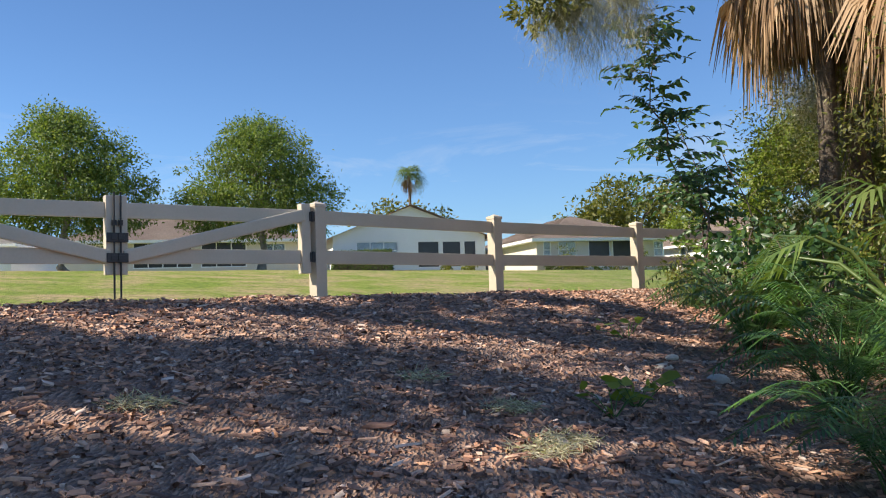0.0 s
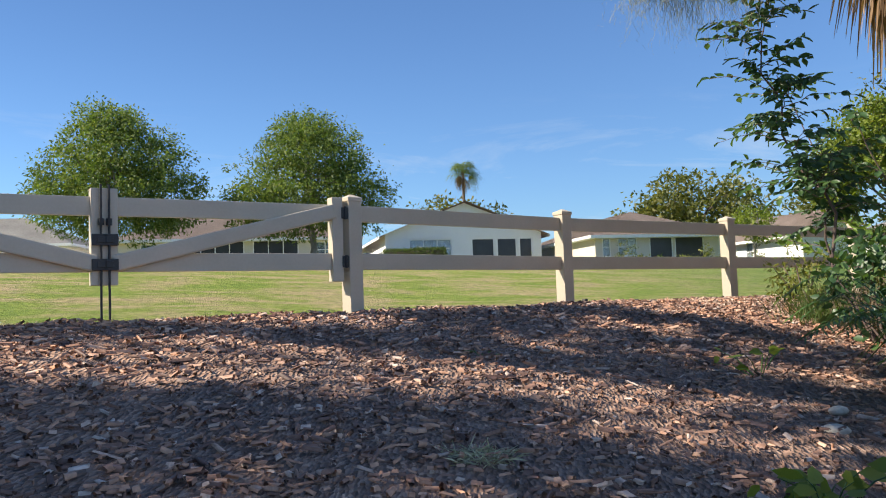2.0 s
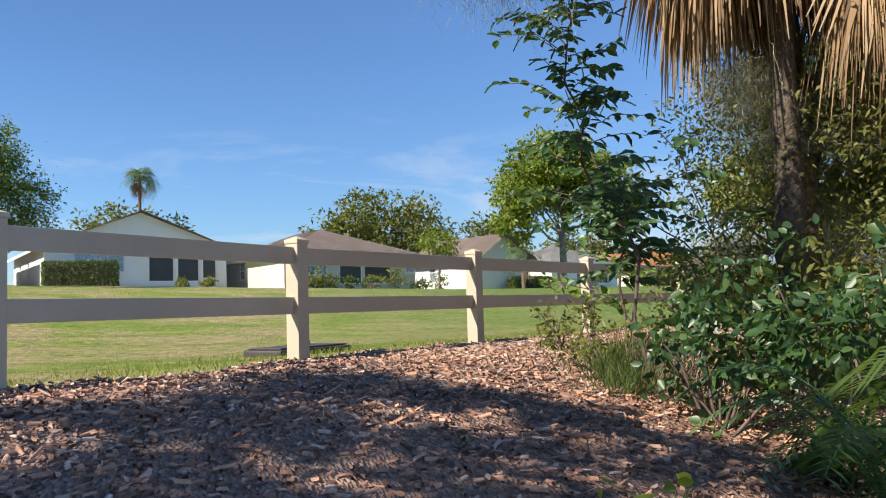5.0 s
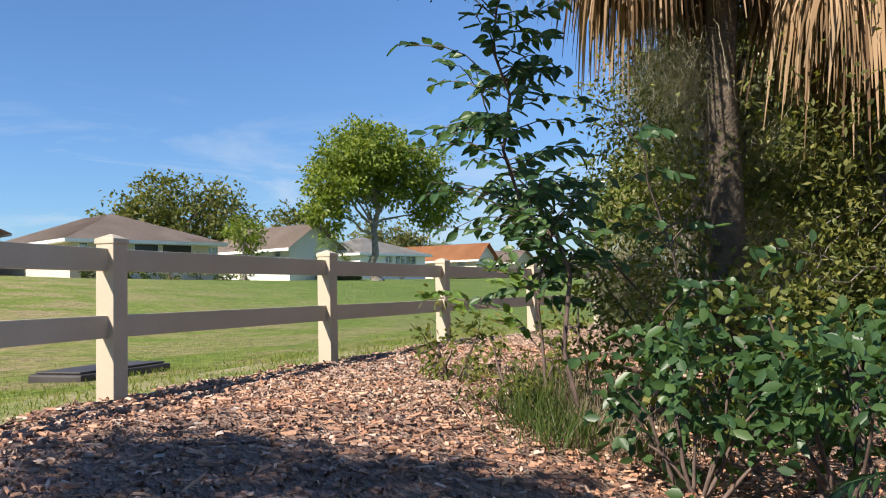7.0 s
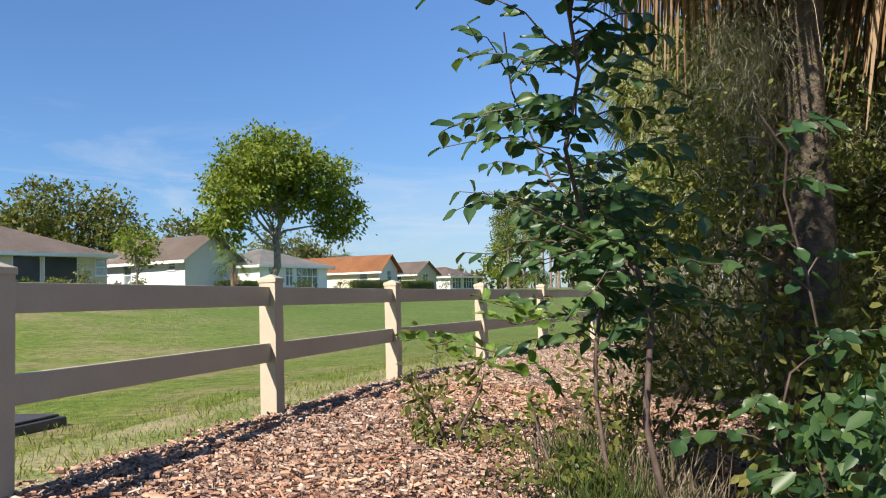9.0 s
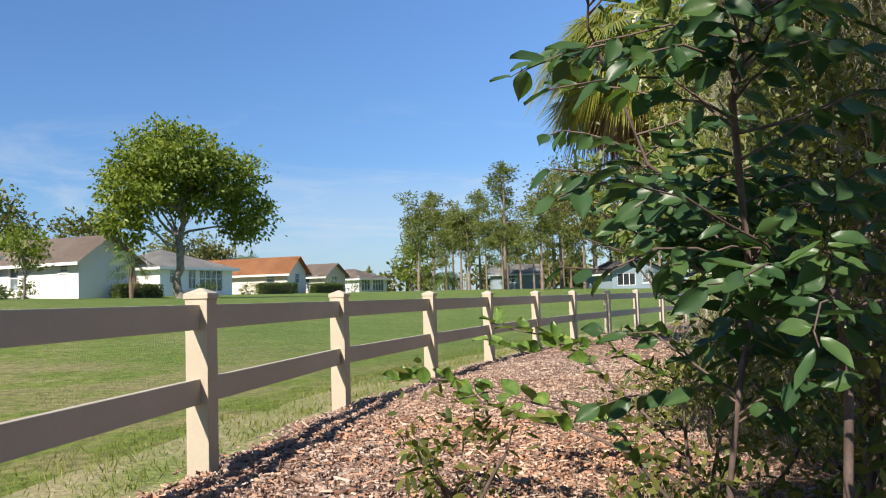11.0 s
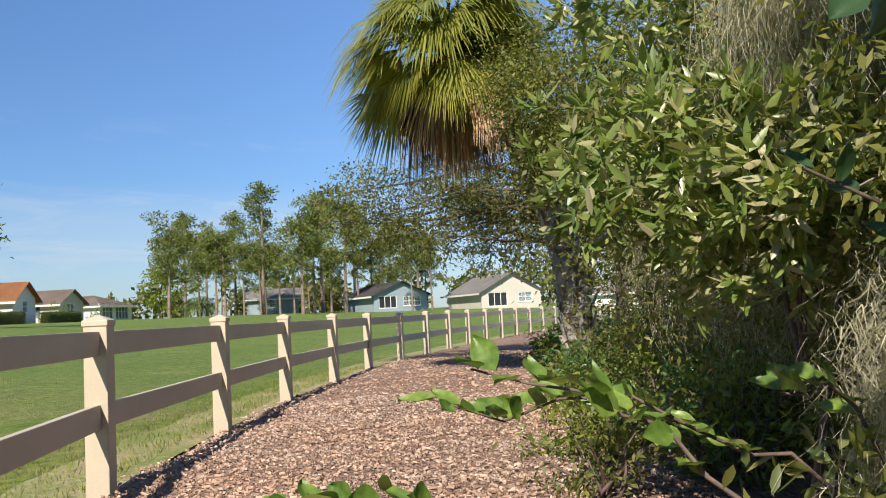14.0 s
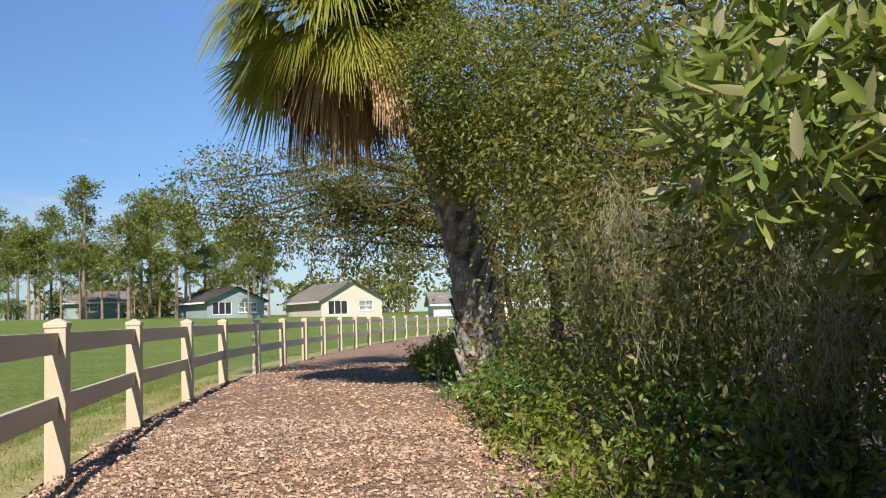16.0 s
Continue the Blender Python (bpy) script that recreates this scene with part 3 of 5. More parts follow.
def gate_leaf(hinge, yaw, mirrored, z):
    """A gate leaf: two rails, a stile at each end and a sloping brace; hinge at the origin, free end along +x."""
    root = new("gate")
    W = LEAF_W
    for u in (0.10, W - 0.10):
        bm = bmesh.new()
        add_box(bm, u, u + 0.10, -0.05, 0.05, 0.33, POST_H - 0.02, bevel=0.006)
        part("stile", bm_mesh("stile", bm, M_VINYL), root)
    for h in RAILS:
        bm = bmesh.new()
        add_box(bm, 0.19, W - 0.09, -RAIL_T / 2, RAIL_T / 2, h, h + RAIL_H, bevel=0.005)
        part("rail", bm_mesh("rail", bm, M_VINYL), root)
    bm = bmesh.new()
    a, b = Vector((0.17, -0.05, RAILS[1] + 0.085)), Vector((W - 0.07, -0.05, RAILS[0] + 0.06))
    L = (b - a).length
    m = Matrix.Translation(a) @ pose(0, 0, 0, 0, math.degrees(math.atan2(a.z - b.z, b.x - a.x)), 0)
    add_box(bm, 0, L, -0.02, 0.025, -0.062, 0.062, m, bevel=0.015)
    part("brace", bm_mesh("brace", bm, M_VINYL), root)
    for h in (RAILS[0] + 0.07, RAILS[1] + 0.07):
        bm = bmesh.new()
        add_box(bm, 0.055, 0.115, -0.066, -0.052, h - 0.05, h + 0.05, bevel=0.004)
        r = bmesh.ops.create_cone(bm, cap_ends=True, segments=10, radius1=0.012, radius2=0.012, depth=0.11)
        for v in r["verts"]:
            v.co += Vector((0.085, -0.07, h))
        part("hinge", bm_mesh("hinge", bm, M_BLACK), root, "black iron hinge")
    # drop rod with its two guides at the free end
    x = W + (0.01 if not mirrored else 0.012)
    bm = bmesh.new()
    r = bmesh.ops.create_cone(bm, cap_ends=True, segments=10, radius1=0.009, radius2=0.009, depth=1.14)
    for v in r["verts"]:
        v.co += Vector((x - 0.045, -0.075, 0.51))
    r = bmesh.ops.create_cone(bm, cap_ends=True, segments=10, radius1=0.022, radius2=0.022, depth=0.05)
    for v in r["verts"]:
        v.co += Vector((x - 0.045, -0.075, 0.80))
    for h in (0.44, 0.625):
        add_box(bm, x - 0.11, x + 0.0, -0.085, -0.06, h, h + 0.085, bevel=0.004)
        add_box(bm, x - 0.075, x - 0.02, -0.092, -0.082, h + 0.02, h + 0.065, bevel=0.003)
    part("drop_rod", bm_mesh("drop_rod", bm, M_BLACK), root, "black iron drop rod")
    root.matrix_world = Matrix.Translation((hinge[0], hinge[1], z)) @ pose(0, 0, 0, 0, 0, yaw) @ (Matrix.Scale(-1, 4, (0, 1, 0)) if mirrored else Matrix.Identity(4))
    return tagged(root, "closed tan vinyl gate leaf with diagonal brace", "gate", "gate leaves")


gate_leaf(HINGE_L, GATE_ANGLE, False, gz(*HINGE_L))
gate_leaf(POSTS[0], GATE_ANGLE + 180, True, gz(*POSTS[0]))

# ---- houses ----
def wall_cells(bm, length, height, openings, m, t=0.22):
    """A wall of thickness t along +x from the origin, facing -y, with holes."""
    us = sorted({0, length, *[o[0] for o in openings], *[o[1] for o in openings]})
    zs = sorted({-0.6, height, *[o[2] for o in openings], *[o[3] for o in openings]})
    for u0, u1 in zip(us[:-1], us[1:]):
        for z0, z1 in zip(zs[:-1], zs[1:]):
            if any(o[0] <= u0 and u1 <= o[1] and o[2] <= z0 and z1 <= o[3] for o in openings):
                continue
            add_box(bm, u0, u1, 0, t, z0, z1, m)


def window(root, o, m, kind, t=0.22):
    u0, u1, z0, z1 = o[:4]
    bars = o[4] if len(o) > 4 else 1
    w = part("window", None, root)
    bm = bmesh.new()
    f = 0.07
    add_box(bm, u0, u1, 0.03, 0.12, z0, z0 + f, m)
    add_box(bm, u0, u1, 0.03, 0.12, z1 - f, z1, m)
    for k in range(bars + 1):
        u = u0 + (u1 - u0 - f) * k / bars
        add_box(bm, u, u + f, 0.032, 0.118, z0 + f, z1 - f, m)
    if kind == "window":
        zc = (z0 + z1) / 2
        add_box(bm, u0 + f, u1 - f, 0.045, 0.105, zc - 0.025, zc + 0.025, m)
        add_box(bm, u0 - 0.06, u1 + 0.06, -0.06, 0.02, z0 - 0.07, z0 - 0.003, m)
    part("frame", bm_mesh("frame", bm, M_TRIM), w)
    bm = bmesh.new()
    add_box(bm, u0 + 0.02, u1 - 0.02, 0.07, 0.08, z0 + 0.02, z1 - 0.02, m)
    # screened openings: one opaque pane, the porch shade put into its colour
    part("pane", bm_mesh("pane", bm, M_GLASS if kind == "window" else M_SCREEN_AND_DARK_ROOM), w)
    if kind == "window":
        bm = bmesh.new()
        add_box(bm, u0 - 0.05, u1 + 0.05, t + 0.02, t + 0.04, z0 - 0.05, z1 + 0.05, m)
        # openings marked dark get a near-black sheet standing in for the unlit room
        part("blind_or_dark_room", bm_mesh("blind_or_dark_room", bm, M_BLIND if len(o) < 6 else M_SCREEN_AND_DARK_ROOM), w)


def house(x, y, yaw, W, D, eave, ridge, roof, wall_mat, roof_mat, front=(), side=(), right=(), label="", over=0.5):
    """A house: front wall along +x from the corner (x, y), side wall running back from that corner along +y.
    roof: 'hip', 'gable_front' (the gable faces the front) or 'gable_side'. Openings: (u0, u1, z0, z1, bars[, dark])."""
    root = new("house")
    z = min(gz(x, y), gz(x + W * math.cos(radians(yaw)), y + W * math.sin(radians(yaw)))) + 0.12
    bm = bmesh.new()
    I = Matrix.Identity(4)
    m_left = pose(0, D, 0, 0, 0, -90)
    m_right = pose(W, 0, 0, 0, 0, 90)
    wall_cells(bm, W, eave, front, I)
    wall_cells(bm, D - 0.46, eave, [(u0 - 0.23, u1 - 0.23, a, b) for u0, u1, a, b, *_ in side], m_left @ Matrix.Translation((0.23, 0, 0)))
    wall_cells(bm, D - 0.46, eave, [(u0 - 0.23, u1 - 0.23, a, b) for u0, u1, a, b, *_ in right], m_right @ Matrix.Translation((0.23, 0, 0)))
    wall_cells(bm, W, eave, [], pose(W, D, 0, 0, 0, 180))
    if roof == "gable_front":
        for yy in (0.0, D - 0.22):
            vs = [bm.verts.new(c) for c in ((0, yy, eave), (W, yy, eave), (W / 2, yy, ridge - 0.1), (0, yy + 0.22, eave), (W, yy + 0.22, eave), (W / 2, yy + 0.22, ridge - 0.1))]
            for f in ((0, 1, 2), (5, 4, 3), (1, 4, 5, 2), (0, 2, 5, 3)):
                bm.faces.new([vs[i] for i in f])
    if roof == "gable_side":
        for xx in (0.0, W - 0.22):
            vs = [bm.verts.new(c) for c in ((xx, 0, eave), (xx, D, eave), (xx, D / 2, ridge - 0.1), (xx + 0.22, 0, eave), (xx + 0.22, D, eave), (xx + 0.22, D / 2, ridge - 0.1))]
            for f in ((2, 1, 0), (3, 4, 5), (2, 5, 4, 1), (3, 5, 2, 0)):
                bm.faces.new([vs[i] for i in f])
    part("wall", bm_mesh("wall", bm, wall_mat), root)
    bm = bmesh.new()
    add_box(bm, 0.23, W - 0.23, 0.23, D - 0.23, -0.6, 0.02)
    part("floor_slab", bm_mesh("floor_slab", bm, M_FLOOR), root)
    o = over
    x0, x1, y0, y1 = -o, W + o, -o, D + o
    slope = (ridge - eave) / ((W if roof == "gable_front" else min(W, D)) / 2)
    ze = eave - slope * o
    if roof == "hip":
        h = min(W, D) / 2 + o
        if W >= D:
            tops = ((x0 + h, D / 2, ridge), (x1 - h, D / 2, ridge))
        else:
            tops = ((W / 2, y0 + h, ridge), (W / 2, y1 - h, ridge))
        base = ((x0, y0, ze), (x1, y0, ze), (x1, y1, ze), (x0, y1, ze))
        pts = [*base, *tops]
        faces = ((0, 1, 5, 4), (1, 2, 5), (2, 3, 4, 5), (3, 0, 4)) if W >= D else ((0, 1, 4), (1, 2, 5, 4), (2, 3, 5), (3, 0, 4, 5))
    elif roof == "gable_front":
        pts = [(x0, y0, ze), (x1, y0, ze), (x1, y1, ze), (x0, y1, ze), (W / 2, y0, ridge), (W / 2, y1, ridge)]
        faces = ((1, 2, 5, 4), (3, 0, 4, 5))
    else:
        pts = [(x0, y0, ze), (x1, y0, ze), (x1, y1, ze), (x0, y1, ze), (x0, D / 2, ridge), (x1, D / 2, ridge)]
        faces = ((0, 1, 5, 4), (2, 3, 4, 5))
    bm = bmesh.new()
    vs = [bm.verts.new(c) for c in pts]
    fs = [bm.faces.new([vs[i] for i in f]) for f in faces]
    bmesh.ops.solidify(bm, geom=fs, thickness=0.16)
    part("roof", bm_mesh("roof", bm, roof_mat), root)
    boards = []
    if roof != "gable_side":
        boards += [(xa, xa + 0.03, y0, y1, ze - 0.17, ze + 0.02) for xa in (x0 - 0.03, x1)]
    if roof != "gable_front":
        boards += [(x0, x1, ya, ya + 0.03, ze - 0.17, ze + 0.02) for ya in (y0 - 0.03, y1)]
    if roof == "hip":
        boards.append((x0, x1, y0, y1, ze - 0.2, ze - 0.172))
    for board in boards:
        bm = bmesh.new()
        add_box(bm, *board)
        part("fascia", bm_mesh("fascia", bm, M_TRIM), root, "white fascia board")
    for o_ in front:
        window(root, o_, I, "window" if len(o_) < 6 or o_[5] != "screen" else "screen")
    for o_ in side:
        window(root, o_, m_left, "window")
    for o_ in right:
        window(root, o_, m_right, "window")
    root.matrix_world = pose(x, y, z, 0, 0, yaw)
    return tagged(root, label, "house")


house(-27.0, 57.0, 17, 16.5, 10, 2.6, 4.9, "hip", M_STUCCO_B, M_ROOF_TAUPE, [(1.6, 3.4, 0.9, 2.1, 2, "dark"), (4.6, 8.6, 0.4, 2.3, 4, "screen"), (9.2, 12.4, 0.4, 2.3, 3, "screen"), (13.4, 15.2, 0.9, 2.1, 2, "dark")],
      label="beige stucco house with brown hip roof behind trees")
house(-47.0, 58.0, 8, 15, 10, 2.6, 4.9, "hip", M_STUCCO_W, M_ROOF_GREY, [(2.2, 4.0, 0.9, 2.1, 2), (6.0, 9.0, 0.5, 2.3, 3, "dark")], label="white house with a grey hip roof")
house(-8.8, 60.3, 17, 11.6, 14, 2.7, 5.0, "gable_front", M_STUCCO_W, M_ROOF_TAUPE,
      [(1.7, 4.8, 0.95, 2.3, 3), (6.3, 8.0, 0.3, 2.3, 1, "screen"), (8.2, 9.7, 0.3, 2.3, 1, "screen"), (9.9, 10.9, 0.5, 2.3, 1, "screen")],
      [(3, 3.8, 0.9, 2.2, 1), (7, 7.8, 0.9, 2.2, 1)], label="white stucco house with a front gable and screened porch")
house(5.6, 57.5, 17, 9.7, 14, 2.5, 4.4, "hip", M_STUCCO_B, M_ROOF_TAUPE,
      [(0.5, 1.1, 0.9, 2.2, 1), (1.6, 3.0, 0.9, 2.2, 2), (3.9, 5.6, 0.3, 2.35, 1, "screen"), (5.75, 7.9, 0.3, 2.35, 1, "screen"), (9.0, 9.8, 1.0, 2.1, 1)],
      [(6, 7, 0.9, 2.2, 1)], label="beige stucco house with taupe hip roof and dark screened lanai")
house(19.6, 59.6, 22, 4.6, 8.0, 2.4, 3.9, "gable_front", M_STUCCO_W, M_ROOF_TAUPE, [(2.9, 3.9, 1.0, 2.0, 2)], [(2.0, 2.8, 0.5, 2.1, 1), (6.4, 7.1, 1.5, 2.1, 1)],
      label="white stucco house with a low taupe gable roof")
house(31.0, 73.0, 18, 8.4, 9, 2.4, 4.0, "hip", M_STUCCO_W, M_ROOF_GREY, [(3.1, 4.0, 0.4, 2.3, 2, "dark"), (4.4, 7.2, 0.2, 2.4, 4, "dark"), (1.0, 2.0, 0.9, 2.2, 1)],
      label="white stucco house with pale grey hip roof")
house(47.4, 79.6, 30, 4.2, 12, 2.2, 3.7, "gable_front", M_STUCCO_C, M_ROOF_ORANGE, [(1.8, 2.8, 0.9, 2.0, 1)], [(9.6, 10.6, 0.9, 2.0, 1)], label="cream stucco house with an orange gable roof")
house(59.0, 89.5, 25, 5.2, 9, 2.1, 3.5, "gable_front", M_STUCCO_B, M_ROOF_TAUPE, [(1.8, 3.2, 0.9, 2.0, 2)], [(5, 7, 0.4, 2.1, 3, "dark")], label="beige house with brown gable roof")
house(71.5, 99.0, 15, 6.5, 8, 2.1, 3.4, "hip", M_STUCCO_W, M_ROOF_TAUPE, [(0.6, 2.6, 0.2, 2.2, 3, "dark"), (3.2, 5.8, 0.2, 2.2, 4, "dark")], label="pale house with a screened pool cage")
house(88.5, 90.5, -50, 7.0, 10, 2.2, 3.6, "gable_side", M_STUCCO_BLUE, M_ROOF_GREY, [(2, 4, 0.8, 2.0, 2, "dark")], label="blue grey house behind the pines")
house(79.2, 63.0, -32, 6.6, 9, 1.9, 3.3, "gable_front", M_STUCCO_BLUE, M_ROOF_DARK, [(0.6, 2.8, 0.3, 1.7, 3, "screen"), (3.6, 5.8, 0.5, 1.6, 3, "dark")], label="blue grey house with a wide gable roof")
house(87.4, 53.8, -40, 7.5, 11, 2.1, 4.1, "gable_front", M_STUCCO_P, M_ROOF_GREY, [(0.8, 3.2, 0.3, 1.9, 3, "screen"), (4.6, 6.4, 0.7, 1.8, 2)], label="cream house with grey gable roof")
house(97, 44, -66, 9, 9, 2.2, 3.6, "gable_side", M_STUCCO_W, M_ROOF_GREY, [(2, 4, 0.7, 2.0, 2)], label="white house with grey roof beyond the fence")

# ---- trees ----
def crown_points(c, r, clumps, per, spread, shell=0.55, seed=0, flat=0.0):
    """Leaf points grouped in clumps through an ellipsoid, denser near its uneven outside."""
    g = np.random.default_rng(seed)
    c, r = np.asarray(c, float), np.asarray(r, float)
    d = unit(g.normal(size=(clumps, 3)))
    if flat:
        d[:, 2] = np.abs(d[:, 2]) * (1 - flat) + d[:, 2] * flat
    rad = shell + (1.06 - shell) * g.uniform(0, 1, clumps) ** 0.7
    rad *= 1 + 0.10 * np.sin(d[:, 0] * 7 + seed) * np.sin(d[:, 2] * 6 + d[:, 1] * 5)
    K = c + d * rad[:, None] * r
    size = spread * g.uniform(0.6, 1.4, clumps)
    P = np.repeat(K, per, 0) + g.normal(size=(clumps * per, 3)) * np.repeat(size, per)[:, None] * np.array([1, 1, 0.7])
    D = g.normal(size=P.shape) + 0.8 * np.repeat(d, per, 0) + np.array([0, 0, -0.15])
    return P, D, K


def trunk_mesh(base, top, r0, r1, limbs, k=9, wob=0.05, flare=1.5, sag=0.0):
    pts = bend(base, top, k, sag)
    rad = np.linspace(r0, r1, k)
    rad[0] *= flare
    parts_ = [tube(pts, rad, 10, wob)]
    for q, start, rr in limbs:
        i = int(np.clip(start * (k - 1), 0, k - 1))
        pp = bend(pts[i], q, 7, 0.06)
        parts_.append(tube(pp, np.linspace(rr, rr * 0.2, 7), 6, 0.05))
    return merge(parts_)


def tree(name, x, y, crowns, trunk_top, r0, leaf, size, clumps, per, spread, bark, label, category="tree", seed=0, wide=False, limbs=14, shell=0.5, droop=0.1, lean=(0, 0), flat=0.0, group=""):
    """A tree at (x, y): trunk with limbs, and a crown of leaf clumps. Crown centres and radii are relative to the base."""
    g = np.random.default_rng(seed + 100)
    root = new(name)
    LV, LK = [], []
    for k, (c, r) in enumerate(crowns):
        P, D, K = crown_points(c, r, int(clumps[k] if hasattr(clumps, "__len__") else clumps), per, spread, shell, seed * 7 + k, flat)
        keep = P[:, 2] > 0.05
        LV.append(leaves(P[keep], D[keep], size[0], size[1], 0.2, droop, wide))
        LK.append(K)
    K = np.concatenate(LK)
    pick = K[g.choice(len(K), min(limbs, len(K)), replace=False)]
    V, F = trunk_mesh((0, 0, -0.2), (lean[0], lean[1], trunk_top), r0, r0 * 0.35, [(q, g.uniform(0.5, 0.98), r0 * 0.33) for q in pick])
    part("trunk", smooth(mesh_np("trunk", V, F, bark)), root)
    V, F = merge(LV)
    part("foliage", mesh_np("foliage", V, F, leaf), root)
    root.location = (x, y, gz(x, y))
    return tagged(root, label, category, group)


for _x, _y, _seed in ((-17.9, 38.3, 1), (-9.7, 41.6, 2)):
    tree("elm_tree", _x, _y, [((0, 0, 4.0), (3.7, 3.4, 2.5)), ((0.2, 0, 5.7), (2.5, 2.4, 1.7)), ((-0.3, 0, 6.9), (1.5, 1.5, 0.9)), ((2.0, 0, 3.2), (2.2, 2.2, 1.5)), ((-2.0, 0, 3.3), (2.2, 2.2, 1.5))], 5.6, 0.2, L_TREE, (0.17, 0.075), (640, 340, 130, 260, 260), 24, 0.20, M_GREYBARK,
         "rounded green shade tree on the lawn", seed=_seed, shell=0.35, group="lawn trees")
tree("live_oak", 18.5, 86.0, [((0, 0, 6.2), (6.0, 5, 3.8)), ((-4, 0, 5.0), (3.6, 3.5, 2.8)), ((4.6, 0, 4.8), (2.6, 3, 2.6))], 6, 0.45, L_OAK, (0.5, 0.26), (300, 120, 90), 16, 0.5, M_BARK, "broad dark live oak behind the houses", seed=3, shell=0.3)
tree("live_oak", -6.5, 92.0, [((0, 0, 5.6), (4.2, 4, 3.0)), ((4, 0, 5.4), (2.5, 3, 2.2))], 6, 0.4, L_OAK, (0.5, 0.26), (160, 80), 14, 0.5, M_BARK, "pale green oak behind the white house", seed=4, shell=0.3)
tree("live_oak", 31.0, 88.0, [((0, 0, 5.0), (3.6, 3.5, 3.0))], 5, 0.35, L_OAK, (0.5, 0.26), 130, 14, 0.5, M_BARK, "dark oak behind the houses", seed=5, shell=0.3)
tree("live_oak", 43.0, 93.0, [((0, 0, 4.2), (4.0, 3.5, 3.0)), ((4, 0, 3.5), (2.6, 2, 2.0))], 5, 0.35, L_OAK, (0.5, 0.26), (140, 80), 14, 0.5, M_BARK, "dark oak behind the grey roofed house", seed=6, shell=0.3)
tree("camphor_tree", 23.6, 54.0, [((-0.6, 0, 8.2), (3.2, 3.2, 1.9)), ((-2.8, 0, 6.4), (2.2, 2.2, 1.9)), ((2.4, 0, 7.2), (2.7, 2.4, 1.9)), ((4.2, 0, 4.9), (1.5, 1.6, 1.6)), ((-3.5, 0, 4.4), (1.4, 1.5, 1.4)), ((0.9, 0.4, 5.7), (1.6, 1.6, 0.9))], 6.2, 0.3, L_BRIGHT, (0.30, 0.16), (330, 170, 230, 110, 80, 60), 20, 0.27, M_GREYBARK,
     "tall spreading bright green tree with moss on the lawn", seed=7, shell=0.3, limbs=15)


def fan(axis, up, R, n, spread, width, fold, droop, tips=0.5):
    """A fan palm leaf: n narrow segments about axis."""
    axis, up = unit(np.asarray(axis, float)), np.asarray(up, float)
    side = unit(np.cross(axis, up))
    nrm = np.cross(side, axis)
    out = []
    for k in range(n):
        a = spread * (k / (n - 1) - 0.5)
        d = math.cos(a) * axis + math.sin(a) * side
        L = R * (1 - 0.25 * abs(a / spread)) * RNG.uniform(0.88, 1.08)
        s = unit(np.cross(d, nrm))
        z = np.array([0, 0, 1.0])
        p0, p1 = np.zeros(3), d * L * 0.5 - z * droop * L * 0.12 + nrm * fold * abs(math.sin(a)) * L * 0.3
        p2 = d * L * (1 - 0.25 * droop) - z * droop * L * (tips + RNG.uniform(-0.1, 0.15)) + nrm * fold * abs(math.sin(a)) * L * 0.4
        w = width * L
        V = np.array([p0 - s * w * 0.2, p0 + s * w * 0.2, p1 + s * w, p1 - s * w, p2 + s * w * 0.12, p2 - s * w * 0.12])
        out.append((V, np.array([[0, 1, 2, 3], [3, 2, 4, 5]])))
    return merge(out)


